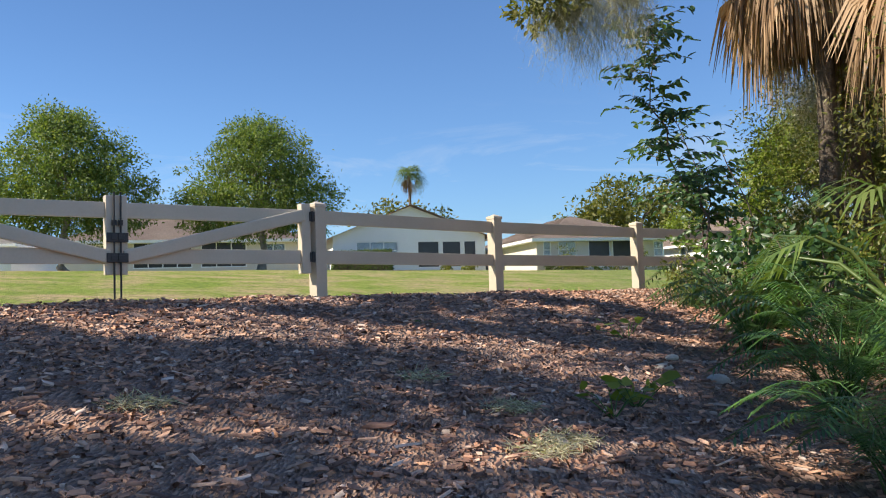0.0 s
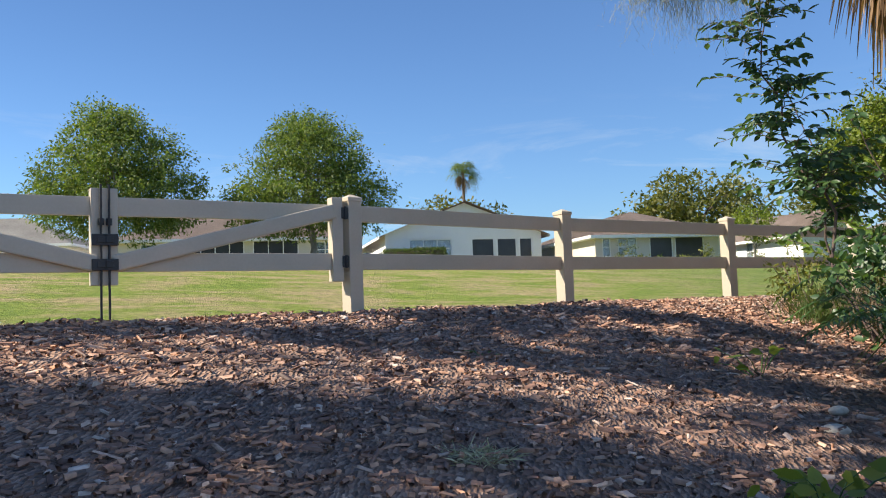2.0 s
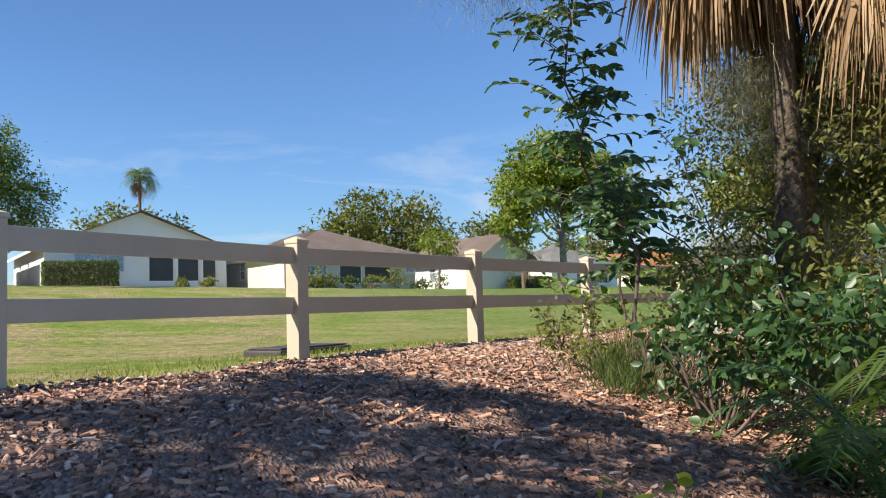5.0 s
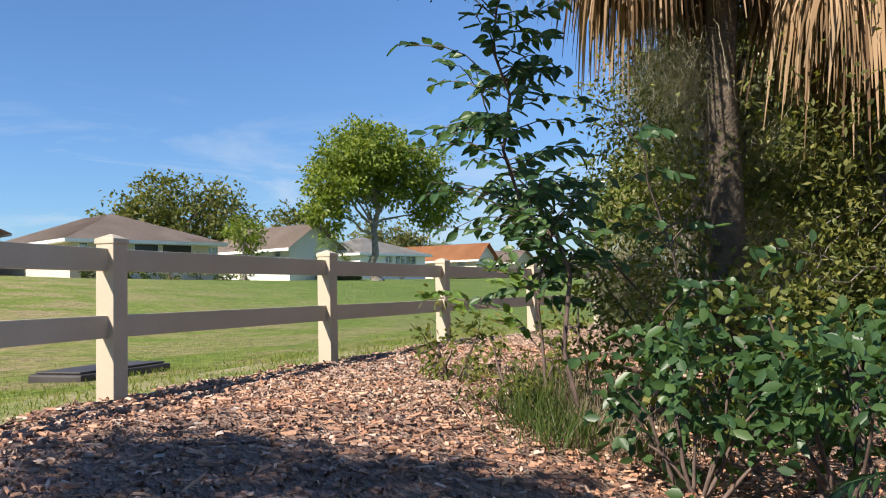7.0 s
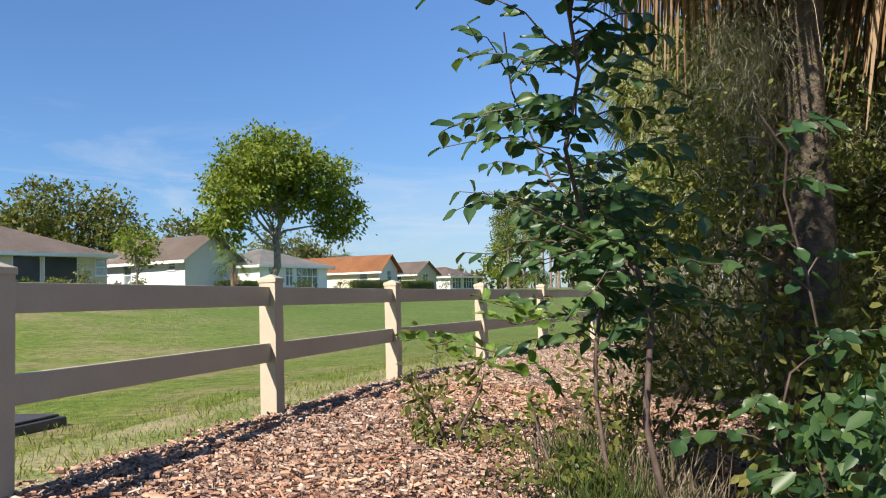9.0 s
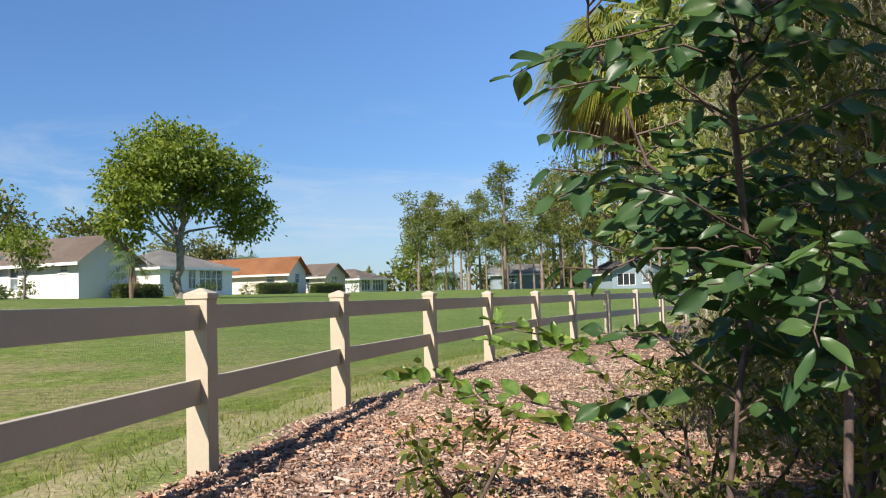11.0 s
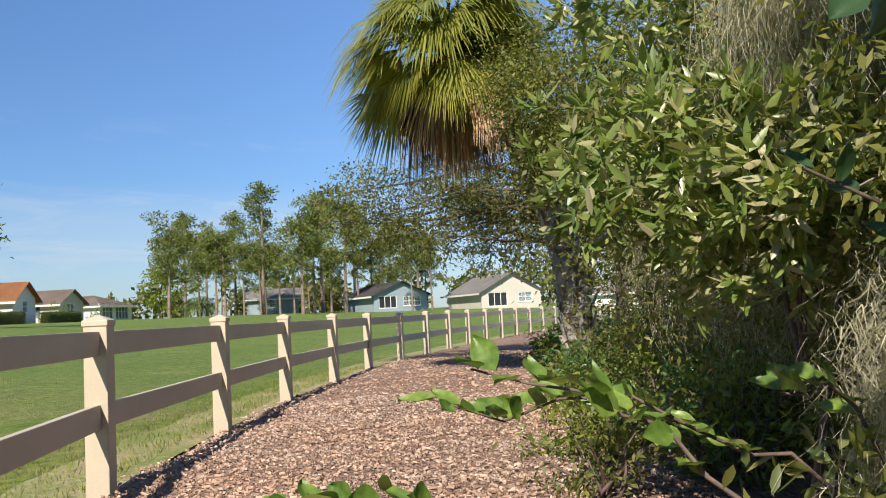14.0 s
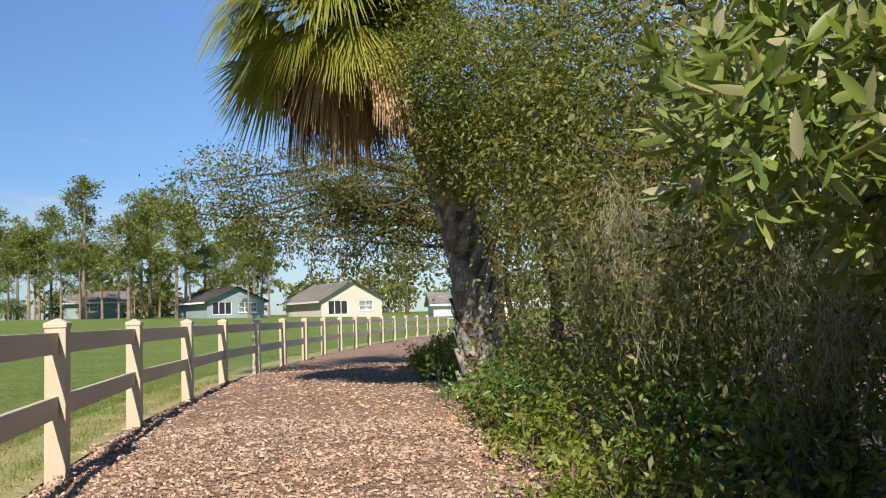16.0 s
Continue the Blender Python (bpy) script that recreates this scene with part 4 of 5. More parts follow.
def palm(x, y, top, r0, leafs, dead, R, lean=(0, 0), boots=110, boot_from=0.0, label="", seed=0, seg=26, skirt_dir=None, name="cabbage_palm", dead_hang=0.9, green_low=-25, petiole=0.9, leaf_mat=None, yellow=1, pale=0):
    """A cabbage palm: trunk wrapped in old leaf boots, fan leaves above, dead leaves hanging below."""
    global RNG
    keep, RNG = RNG, np.random.default_rng(seed)
    g = np.random.default_rng(seed + 1)
    root = new(name)
    k = 14
    pts = np.array([(lean[0] * s ** 2.6, lean[1] * s ** 2.6, top * s) for s in np.linspace(-0.05, 1, k)[:].clip(0)])
    pts[0, 2] = -0.25
    rad = r0 * (0.85 + 0.1 * np.sin(np.linspace(0, 6, k)))
    rad[0] = r0 * 1.15
    V, F = tube(pts, rad, 14, 0.04)
    part("trunk", smooth(mesh_np("trunk", V, F, M_FIBRE)), root)
    bl = []
    for i in range(boots):
        s = boot_from + (1 - boot_from) * (i + 0.5) / boots
        ang = i * 2.399
        c = np.array([np.interp(s * top, pts[:, 2], pts[:, 0]), np.interp(s * top, pts[:, 2], pts[:, 1]), s * top])
        o = np.array([math.cos(ang), math.sin(ang), 0])
        sd = np.array([-o[1], o[0], 0])
        lean_s = g.choice([-1, 1]) * 0.35
        h, w, dd = g.uniform(0.24, 0.36), 0.055, r0 * 0.82
        b0 = c + o * dd
        tip = b0 + o * g.uniform(0.05, 0.10) + np.array([0, 0, h]) + sd * lean_s * h
        V = np.array([b0 - sd * w * 1.6, b0 + sd * w * 1.6, tip + sd * w * 0.6, tip - sd * w * 0.6,
                      b0 - sd * w * 1.3 + o * 0.03, b0 + sd * w * 1.3 + o * 0.03, tip + sd * w * 0.45 + o * 0.02, tip - sd * w * 0.45 + o * 0.02])
        bl.append((V, np.array([[4, 5, 6, 7], [0, 4, 7, 3], [1, 2, 6, 5], [3, 7, 6, 2]])))
    if bl:
        V, F = merge(bl)
        part("leaf_boot", mesh_np("leaf_boot", V, F, M_BOOT), root, "grey criss-cross leaf bases").update_tag()
    head = pts[-1]

    def ring(count, lo, hi, mat, pname, size, droop, plab, petiole=0.9, only=None):
        lv, st = [], []
        if not count:
            return
        for i in range(count):
            az = i * 2.399 + g.uniform(-0.3, 0.3) if only is None else only + g.uniform(-1.0, 1.0)
            el = radians(g.uniform(lo, hi))
            d = np.array([math.cos(az) * math.cos(el), math.sin(az) * math.cos(el), math.sin(el)])
            pet = petiole * g.uniform(0.75, 1.15)
            mid = head + d * pet * 0.6 + np.array([0, 0, 0.06])
            hub = head + d * pet - np.array([0, 0, 0.10 * pet])
            st.append(tube(np.array([head, mid, hub]), [0.022, 0.016, 0.012], 5))
            ax = unit(d * np.array([1, 1, 0.8]) - np.array([0, 0, 0.45 + 0.5 * droop]))
            up = np.cross(np.cross(ax, [0, 0, 1.0]), ax) + g.normal(0, 0.25, 3)
            V, F = fan(ax, up, size * g.uniform(0.8, 1.15), seg, radians(160 - 70 * min(droop, 1)), 0.55 / seg if seg > 28 else 0.021, 0.6, droop * g.uniform(0.7, 1.35), 0.5)
            lv.append((V + hub, F))
        V, F = merge(lv)
        part(pname, mesh_np(pname, V, F, mat), root, plab)
        V, F = merge(st)
        part("leaf_stalk", mesh_np("leaf_stalk", V, F, L_PALM if mat != L_DEAD else M_FIBRE), root)

    if leafs:
        ring(leafs, green_low, 75, leaf_mat or L_PALM, "fan_leaf", R, 0.62, "green fan leaves", petiole)
        ring(yellow if green_low < 0 else 0, -35, -5, L_YELLOW, "yellow_leaf", R * 0.95, 0.9, "yellowing fan leaves", only=skirt_dir)
    ring(pale, -42, -12, L_PALEDEAD, "faded_leaf", R * 0.62, 1.3, "faded pinkish brown hanging leaves", 0.95, skirt_dir)
    if dead:
        ring(dead, -75, -35, L_DEAD, "dead_leaf", R * dead_hang, 1.25, "dry brown hanging fan leaves", 0.6)
    RNG = keep
    root.location = (x, y, gz(x, y))
    return tagged(root, label, "palm tree")


palm(-4.72, 90.0, 11.2, 0.2, 30, 10, 1.5, boots=0, label="tall thin fan palm behind the white house", seed=11, seg=14, name="fan_palm")
palm(48.9, 90.0, 3.6, 0.25, 24, 14, 1.5, boots=0, label="short fan palm between the houses", seed=12, seg=12, name="fan_palm")


def pine(seed, h):
    g = np.random.default_rng(seed)
    root = new("pine_tree")
    lx, ly = g.uniform(-0.4, 0.4), g.uniform(-0.4, 0.4)
    bole = np.array([(lx * s * s, ly * s * s, h * 0.97 * s - 0.3) for s in np.linspace(0, 1, 6)])
    stems = [tube(bole, np.linspace(0.2, 0.05, 6), 8, 0.02)]
    for _ in range(10):
        z = g.uniform(0.45, 0.92) * h
        p = np.array([lx * (z / h) ** 2, ly * (z / h) ** 2, z])
        stems.append(tube(bend(p, p + [g.uniform(-2, 2), g.uniform(-2, 2), g.uniform(0.2, 0.9)], 5, 0.08), np.linspace(0.05, 0.015, 5), 5))
    V, F = merge(stems)
    part("trunk", smooth(mesh_np("trunk", V, F, M_PINEBARK)), root)
    LV = []
    for _ in range(int(g.integers(12, 16))):
        z = h * g.uniform(0.60, 1.0) if g.uniform() < 0.85 else h * g.uniform(0.4, 0.6)
        w = 2.3 * (1.15 - z / h) + 0.8
        P, D, K = crown_points((g.uniform(-w, w) * 0.75, g.uniform(-w, w) * 0.75, z), (1.15, 1.15, 0.62), 12, 17, 0.24, 0.2, int(g.integers(1e6)))
        LV.append(leaves(P, D, 0.38, 0.13))
    V, F = merge(LV)
    part("foliage", mesh_np("foliage", V, F, L_PINE), root)
    return tagged(root, "tall thin pine with a bare lower trunk", "pine tree", "stand of pines")


_g = np.random.default_rng(21)
_pines = [pine(30 + k, h) for k, h in enumerate((12.4, 10.6, 13.2, 11.6, 9.6, 12.0))]
for k in range(36):
    f = k / 35
    az = radians(41.8 + 17.5 * f + _g.uniform(-0.3, 0.3))
    az += radians(_g.normal(0, 0.7))
    dist = _g.uniform(92, 126)
    x, y = 1 + dist * math.sin(az), 8.5 + dist * math.cos(az)
    m = pose(x, y, gz(x, y), 0, 0, _g.uniform(0, 360)) @ Matrix.Scale(_g.uniform(0.72, 1.18), 4)
    if k < 6:
        _pines[k].matrix_world = m
    else:
        copy_thing(_pines[k % 6], m)


def bush(name, x, y, r, h, leaf, size, clumps, per, label, seed, category="shrub", wide=False, shell=0.2, group="", spread=None):
    """A shrub: thin stems and a leafy dome."""
    g = np.random.default_rng(seed)
    root = new(name)
    P, D, K = crown_points((0, 0, h * 0.5), (r, r, h * 0.52), clumps, per, spread or 0.14 * max(r, h * 0.5), shell, seed)
    keep = P[:, 2] > 0.02
    V, F = leaves(P[keep], D[keep], size[0], size[1], 0.2, 0.1, wide)
    part("foliage", mesh_np("foliage", V, F, leaf), root)
    st = [tube(bend((g.normal(0, 0.06), g.normal(0, 0.06), -0.05), K[i], 5, 0.05), np.linspace(0.012, 0.004, 5) * (0.7 + r), 5) for i in g.choice(len(K), min(9, len(K)), replace=False)]
    V, F = merge(st)
    part("stem", mesh_np("stem", V, F, M_TWIG), root)
    root.location = (x, y, gz(x, y))
    return tagged(root, label, category, group)


def hedge(x, y, yaw, L, W, H, seed):
    g = np.random.default_rng(seed)
    n = int(420 * L * (W + H))
    P = np.stack([g.uniform(-L / 2, L / 2, n), g.uniform(-W / 2, W / 2, n), g.uniform(0, H, n)], -1)
    face = g.integers(0, 4, n)
    P[face == 0, 1], P[face == 1, 2] = -W / 2, H
    P[face == 2, 0] = np.sign(P[face == 2, 0]) * L / 2
    P += g.normal(0, 0.04, P.shape)
    V, F = leaves(P, g.normal(size=P.shape), 0.13, 0.08)
    root = new("hedge")
    part("foliage", mesh_np("foliage", V, F, L_HEDGE), root)
    bm = bmesh.new()
    add_box(bm, -L / 2 + 0.12, L / 2 - 0.12, -W / 2 + 0.12, W / 2 - 0.12, -0.1, H - 0.12, bevel=0.05)
    part("inner_twigs", bm_mesh("inner_twigs", bm, M_BARK), root)
    root.matrix_world = pose(x, y, gz(x, y), 0, 0, yaw)
    return tagged(root, "clipped dark green hedge beside a house wall", "hedge", "clipped hedges")


hedge(-6.6, 59.3, -3, 4.2, 1.0, 1.45, 41)
hedge(23.4, 60.0, 22, 3.6, 0.9, 0.8, 42)
hedge(45.2, 78.0, 10, 4.4, 1.0, 1.0, 43)
hedge(52.0, 79.4, 20, 5.0, 1.0, 0.9, 44)
for k, (x, y, r, h) in enumerate(((6.4, 56.6, 0.55, 0.8), (7.4, 56.4, 0.55, 0.85), (8.4, 56.4, 0.55, 0.85), (9.5, 56.4, 0.6, 0.8), (11.0, 56.4, 0.8, 0.9), (12.6, 56.2, 0.7, 1.4), (14.2, 56.4, 0.6, 0.7), (7.6, 57.0, 0.9, 1.9), (16.2, 58.6, 0.6, 1.2),
                                  (34.6, 72.0, 0.9, 1.2), (41.0, 76.0, 0.9, 1.0), (56.5, 85.5, 1.4, 2.2), (66.0, 93.0, 1.6, 1.8), (-0.6, 59.4, 0.5, 0.6), (0.9, 59.3, 0.6, 0.7))):
    bush("garden_shrub", x, y, r, h, L_SHRUB if k % 3 else L_HEDGE, (0.16, 0.09), 26, 16, "rounded garden shrub in front of a house", 60 + k, group="garden shrubs")
tree("crepe_myrtle", 15.3, 56.0, [((0, 0, 3.1), (1.1, 1.0, 0.9)), ((0.4, 0, 2.5), (0.9, 0.9, 0.8))], 2.6, 0.09, L_BRIGHT, (0.22, 0.11), (60, 40), 14, 0.2, M_GREYBARK, "slim small tree with pale stems by a house", seed=45)
palm(22.0, 57.6, 2.0, 0.16, 18, 4, 1.0, boots=0, label="small palm by the tall tree", seed=46, seg=12, name="fan_palm")
tree("cypress_tree", 72.0, 88.5, [((0, 0, 3.2), (2.2, 2.2, 3.0)), ((0, 0, 5.6), (1.3, 1.3, 1.5))], 5, 0.2, L_BRIGHT, (0.4, 0.2), (110, 40), 14, 0.35, M_BARK, "rounded yellow green tree beyond the lawn", seed=47)
palm(76.0, 86.5, 1.6, 0.3, 40, 0, 2.2, boots=0, label="low date palm beyond the lawn", seed=48, seg=10, name="date_palm")

# far woods behind the houses
_LV, _TV = [], []
for k in range(210):
    az = radians(_g.uniform(-55, 100))
    dist = _g.uniform(128, 190)
    x, y = 3 + dist * math.sin(az), 9 + dist * math.cos(az)
    if radians(-12) < az < radians(34) and _g.uniform() < 0.75:
        continue
    h = (_g.uniform(3.5, 7.0) if az > radians(40) else _g.uniform(3.0, 5.0)) if az < radians(62) else _g.uniform(6, 12)
    z = gz(x, y)
    P, D, K = crown_points((x, y, z + h * 0.55), (h * 0.5, h * 0.5, h * 0.5), 24, 9, h * 0.1, 0.2, 500 + k)
    _LV.append(leaves(P, D, 1.0, 0.6))
    _TV.append(tube([(x, y, z - 0.3), (x, y, z + h * 0.6)], [0.25, 0.12], 6))
V, F = merge(_LV)
far = tagged(new("distant_woods"), "distant line of green trees beyond the lawn", "woods", kind="stuff")
part("foliage", mesh_np("foliage", V, F, L_OAK), far)
V, F = merge(_TV)
part("trunk", mesh_np("trunk", V, F, M_BARK), far)

# ---- planting beside the path ----
def strands(anchors, length, per, spread, seed, width=0.0015, seg=9):
    """Hanging, curling threads under the anchor points."""
    g = np.random.default_rng(seed)
    A = np.repeat(np.asarray(anchors, float), per, 0)
    n = len(A)
    A = A + g.normal(size=(n, 3)) * np.array([spread, spread, spread * 0.5])
    L = length * g.uniform(0.35, 1.1, n)
    start = g.uniform(0, 0.9, n) * L
    pts = []
    drift = g.normal(0, 0.03, (n, 3))
    p = A - np.array([0, 0, 1.0]) * start[:, None]
    for k in range(seg + 1):
        pts.append(p.copy())
        p = p + np.stack([g.normal(0, 0.026, n), g.normal(0, 0.026, n), -L / seg * g.uniform(-0.35, 1.15, n)], -1) + drift * 0.2
    Q = np.stack(pts, 1)
    a = g.uniform(0, 6.283, n)
    s = np.stack([np.cos(a), np.sin(a), 0 * a], -1)[:, None] * width * np.linspace(1, 0.35, seg + 1)[None, :, None]
    V = np.stack([Q - s, Q + s], 2).reshape(-1, 3)
    i = (2 * (seg + 1) * np.arange(n))[:, None] + 2 * np.arange(seg)[None]
    i = i.reshape(-1, 1)
    return V, i + np.array([[0, 1, 3, 2]])


def moss(anchors, length, per, spread, seed, label="grey Spanish moss hanging from a branch"):
    V, F = strands(anchors, length * 0.62, int(per * 1.9), spread, seed)
    return tagged(new("spanish_moss", mesh_np("spanish_moss", V, F, L_MOSS)), label, "Spanish moss", "moss curtains")


def broad_blades(P, D, length, width, face, seed):
    """Oval leaves with a sunk midrib and a curved length, seven stations long and five points across."""
    g = np.random.default_rng(seed)
    n = len(P)
    D = unit(D)
    S = unit(np.cross(D, np.asarray(face, float) + 0.38 * g.normal(size=(n, 3))))
    N = np.cross(S, D)
    L = (length * g.uniform(0.68, 1.15, n))[:, None]
    W = (width * g.uniform(0.85, 1.15, n))[:, None]
    curl = g.uniform(-0.05, 0.30, n)[:, None]
    rows_ = []
    for u in np.linspace(0, 1, 8):
        h = math.sin(math.pi * u ** 0.82) ** 0.85 if 0 < u < 1 else 0.03
        c = P + D * L * (0.10 + 0.90 * u) - N * L * curl * u * u
        for v in (-1, -0.5, 0, 0.5, 1):
            rows_.append(c + S * W * 0.5 * h * v * (1 + 0.05 * math.sin(9 * u + 3 * v)) + N * W * (0.17 * abs(v) ** 1.3 + 0.02 * math.sin(14 * u) * abs(v)))
    V = np.stack(rows_, 1).reshape(-1, 3)
    q = np.array([[5 * a + b, 5 * a + b + 1, 5 * a + b + 6, 5 * a + b + 5] for a in range(7) for b in range(4)])
    return V, (40 * np.arange(n)[:, None, None] + q[None]).reshape(-1, 4)


def sapling(base, top, branches, seed, leaf=(0.115, 0.05), per=9, twigs=0.30, label="", r0=0.016):
    """A thin young tree: leaning stem, side twigs, and drooping pointed leaves set along the twigs."""
    global RNG
    g = np.random.default_rng(seed)
    keep, RNG = RNG, np.random.default_rng(seed)
    root = new("sapling")
    b = np.array([*base, gz(*base)])
    pts = bend((0, 0, -0.05), np.asarray(top, float) - b, 12, 0.0)
    st = [tube(pts, np.linspace(r0, 0.004, 12), 7, 0.03)]
    P, D = [], []
    for k in range(branches):
        f = g.uniform(0.28, 1.0)
        i = f * 11
        p = np.array([np.interp(i, np.arange(12), pts[:, c]) for c in range(3)])
        az = k * 2.4 + g.uniform(-0.4, 0.4)
        q = p + np.array([math.cos(az), math.sin(az), g.uniform(-0.05, 0.5)]) * twigs * g.uniform(0.6, 1.5) * (1.25 - 0.5 * f)
        tw = bend(p, q, 6, 0.12)
        st.append(tube(tw, np.linspace(0.0045, 0.0018, 6), 5))
        for j in range(per):
            u = (j + 0.8) / per * 5
            o = np.array([np.interp(u, np.arange(6), tw[:, c]) for c in range(3)])
            sd = unit(np.cross(q - p, [0, 0, 1.0])) * (1 if j % 2 else -1)
            P.append(o)
            D.append(0.55 * unit(q - p) + 0.75 * sd + np.array([0, 0, g.uniform(-0.75, 0.05)]) + g.normal(0, 0.18, 3))
    V, F = merge(st)
    part("stem", smooth(mesh_np("stem", V, F, M_TWIG)), root)
    V, F = broad_blades(np.array(P), np.array(D), leaf[0], leaf[1], (-0.3, -0.5, 0.8), seed)
    part("leaf", smooth(mesh_np("leaf", V, F, L_CHERRY)), root)
    RNG = keep
    root.location = b
    return tagged(root, label or "slender sapling with drooping glossy green leaves", "sapling", "young saplings")


sapling((2.93, 8.2), (2.12, 8.35, 3.5), 84, 201, per=10, twigs=0.44)
sapling((2.88, 8.76), (2.55, 9.0, 2.85), 40, 202, per=9, twigs=0.36, r0=0.012)
sapling((3.05, 8.0), (2.6, 7.75, 2.25), 10, 203, per=8, r0=0.009, leaf=(0.10, 0.058))


def fern(x, y, fronds, length, seed, leaf=0.125, mat=None, label="dark green fern with arching feathery fronds", spread=1.0):
    """A fern: arching ribs with narrow leaflets on both sides."""
    g = np.random.default_rng(seed)
    root = new("fern")
    st, P, D = [], [], []
    for k in range(fronds):
        az = k * 2.4 + g.uniform(-0.3, 0.3)
        L = length * g.uniform(0.7, 1.2)
        o = np.array([math.cos(az), math.sin(az), 0])
        t = np.linspace(0, 1, 9)[:, None]
        rise = g.uniform(0.55, 0.95)
        pts = o * L * spread * (0.75 * t ** 1.25) + np.array([0, 0, 1.0]) * L * (rise * np.sin(t * 2.0) * 0.85 - 0.12 * t ** 2) + g.normal(0, 0.03, 3) * np.array([1, 1, 0])
        st.append(tube(pts, np.linspace(0.005, 0.0015, 9), 4))
        tg = unit(np.gradient(pts, axis=0))
        for u in np.linspace(0.18, 1.0, 24):
            p = np.array([np.interp(u, t[:, 0], pts[:, c]) for c in range(3)])
            d = np.array([np.interp(u, t[:, 0], tg[:, c]) for c in range(3)])
            sd = unit(np.cross(d, [0, 0, 1.0]) + 1e-6)
            w = leaf * (0.45 + 0.9 * math.sin(min(u * 1.15, 1) * 2.9))
            for s in (-1, 1):
                P.append(np.r_[p, w])
                D.append(sd * s + 0.55 * d + np.array([0, 0, -0.12]))
    P = np.array(P)
    D = unit(np.array(D))
    n = len(P)
    S = unit(np.cross(D, np.array([0, 0, 1.0])))
    Lw = P[:, 3:]
    p = P[:, :3]
    V = np.stack([p, p + D * Lw * 0.5 + S * 0.0065, p + D * Lw - np.array([0, 0, 0.12]) * Lw, p + D * Lw * 0.5 - S * 0.0065], 1).reshape(-1, 3)
    part("frond", mesh_np("frond", V, np.arange(4 * n).reshape(n, 4), mat or L_FERN), root)
    V, F = merge(st)
    part("rib", mesh_np("rib", V, F, L_FERN), root)
    root.location = (x, y, gz(x, y) + 0.01)
    return tagged(root, label, "fern", "ferns beside the path")


for k, (x, y, n, L) in enumerate(((2.15, 5.5, 24, 0.85), (2.6, 6.3, 18, 0.42), (2.05, 3.9, 26, 0.8), (2.45, 4.6, 24, 0.95), (1.75, 2.75, 24, 0.72), (2.85, 5.3, 22, 1.05), (2.5, 3.2, 24, 0.95), (3.3, 6.0, 18, 0.5))):
    fern(x, y, n, L, 220 + k)


def seedling(x, y, n, size, seed, mat=None, label="small seedling with light green leaves on the mulch", h=0.16):
    g = np.random.default_rng(seed)
    root = new("seedling")
    P = np.stack([g.normal(0, 0.10, n), g.normal(0, 0.10, n), g.uniform(0.02, h, n)], -1)
    D = np.stack([g.normal(size=n), g.normal(size=n), g.uniform(-0.1, 0.5, n)], -1)
    V, F = leaves(P, D, size, size * 0.5, 0.15, 0.15, True)
    part("leaf", mesh_np("leaf", V, F, mat or L_BRIGHT), root)
    V, F = merge([tube([(0, 0, -0.02), p * 0.6 + [0, 0, 0.02], p], [0.004, 0.003, 0.0015], 4) for p in P])
    part("stem", mesh_np("stem", V, F, L_FERN), root)
    root.location = (x, y, gz(x, y) + 0.01)
    return tagged(root, label, "seedling", "seedlings in the mulch")


seedling(1.0, 3.85, 14, 0.12, 240)
seedling(0.85, 3.65, 8, 0.09, 241)
seedling(1.35, 5.75, 8, 0.09, 242)
seedling(-0.1, 5.6, 4, 0.06, 243, h=0.06)
seedling(0.75, 2.0, 4, 0.07, 244, h=0.08)

bush("wax_myrtle", 3.0, 10.1, 0.42, 0.58, L_SHRUB, (0.075, 0.026), 22, 15, "low wax myrtle shrub beside the mulch path", 250, wide=True)
bush("wax_myrtle", 3.75, 9.35, 0.5, 0.85, L_SHRUB, (0.075, 0.026), 30, 18, "low wax myrtle shrub beside the mulch path", 251, wide=True)
bush("low_shrub", 2.75, 7.45, 0.42, 0.95, L_CHERRY, (0.085, 0.045), 40, 16, "leafy dark green shrub at the path's edge", 252, wide=True)
bush("low_shrub", 3.25, 7.0, 0.6, 1.3, L_CHERRY, (0.085, 0.045), 60, 16, "leafy dark green shrub at the path's edge", 253, wide=True)
bush("low_shrub", 2.75, 8.9, 0.35, 0.6, L_SHRUB, (0.06, 0.022), 30, 18, "low scrubby shrub beside the saplings", 254)
bush("low_shrub", 3.8, 8.1, 0.6, 1.2, L_SHRUB, (0.08, 0.04), 60, 18, "leafy green shrub under the palm", 255, wide=True)
bush("low_shrub", 5.6, 9.3, 0.5, 0.7, L_BAY, (0.10, 0.04), 40, 16, "broad-leaved green shrub at the path's edge", 256, wide=True)

# cabbage palm with a skirt of dead leaves, near the saplings
palm(4.7, 8.95, 4.4, 0.13, 0, 54, 0.93, lean=(-0.75, -0.35), boots=50, boot_from=0.4, green_low=15, dead_hang=1.0, label="cabbage palm with a thick skirt of dead leaves", seed=260, skirt_dir=3.4)
palm(5.3, 7.5, 4.0, 0.14, 14, 50, 1.0, lean=(-0.4, 0.2), boots=50, boot_from=0.4, green_low=15, dead_hang=1.0, label="cabbage palm with a thick skirt of dead leaves", seed=261, skirt_dir=3.4)
# cabbage palm at the bend
palm(13.35, 13.85, 4.75, 0.235, 62, 20, 1.12, green_low=-22, dead_hang=0.95, petiole=1.0, seg=36, lean=(-1.35, 1.2), leaf_mat=L_SABAL, yellow=4, pale=3, boots=150, label="cabbage palm with criss-cross boots on its trunk", seed=262, skirt_dir=3.6)

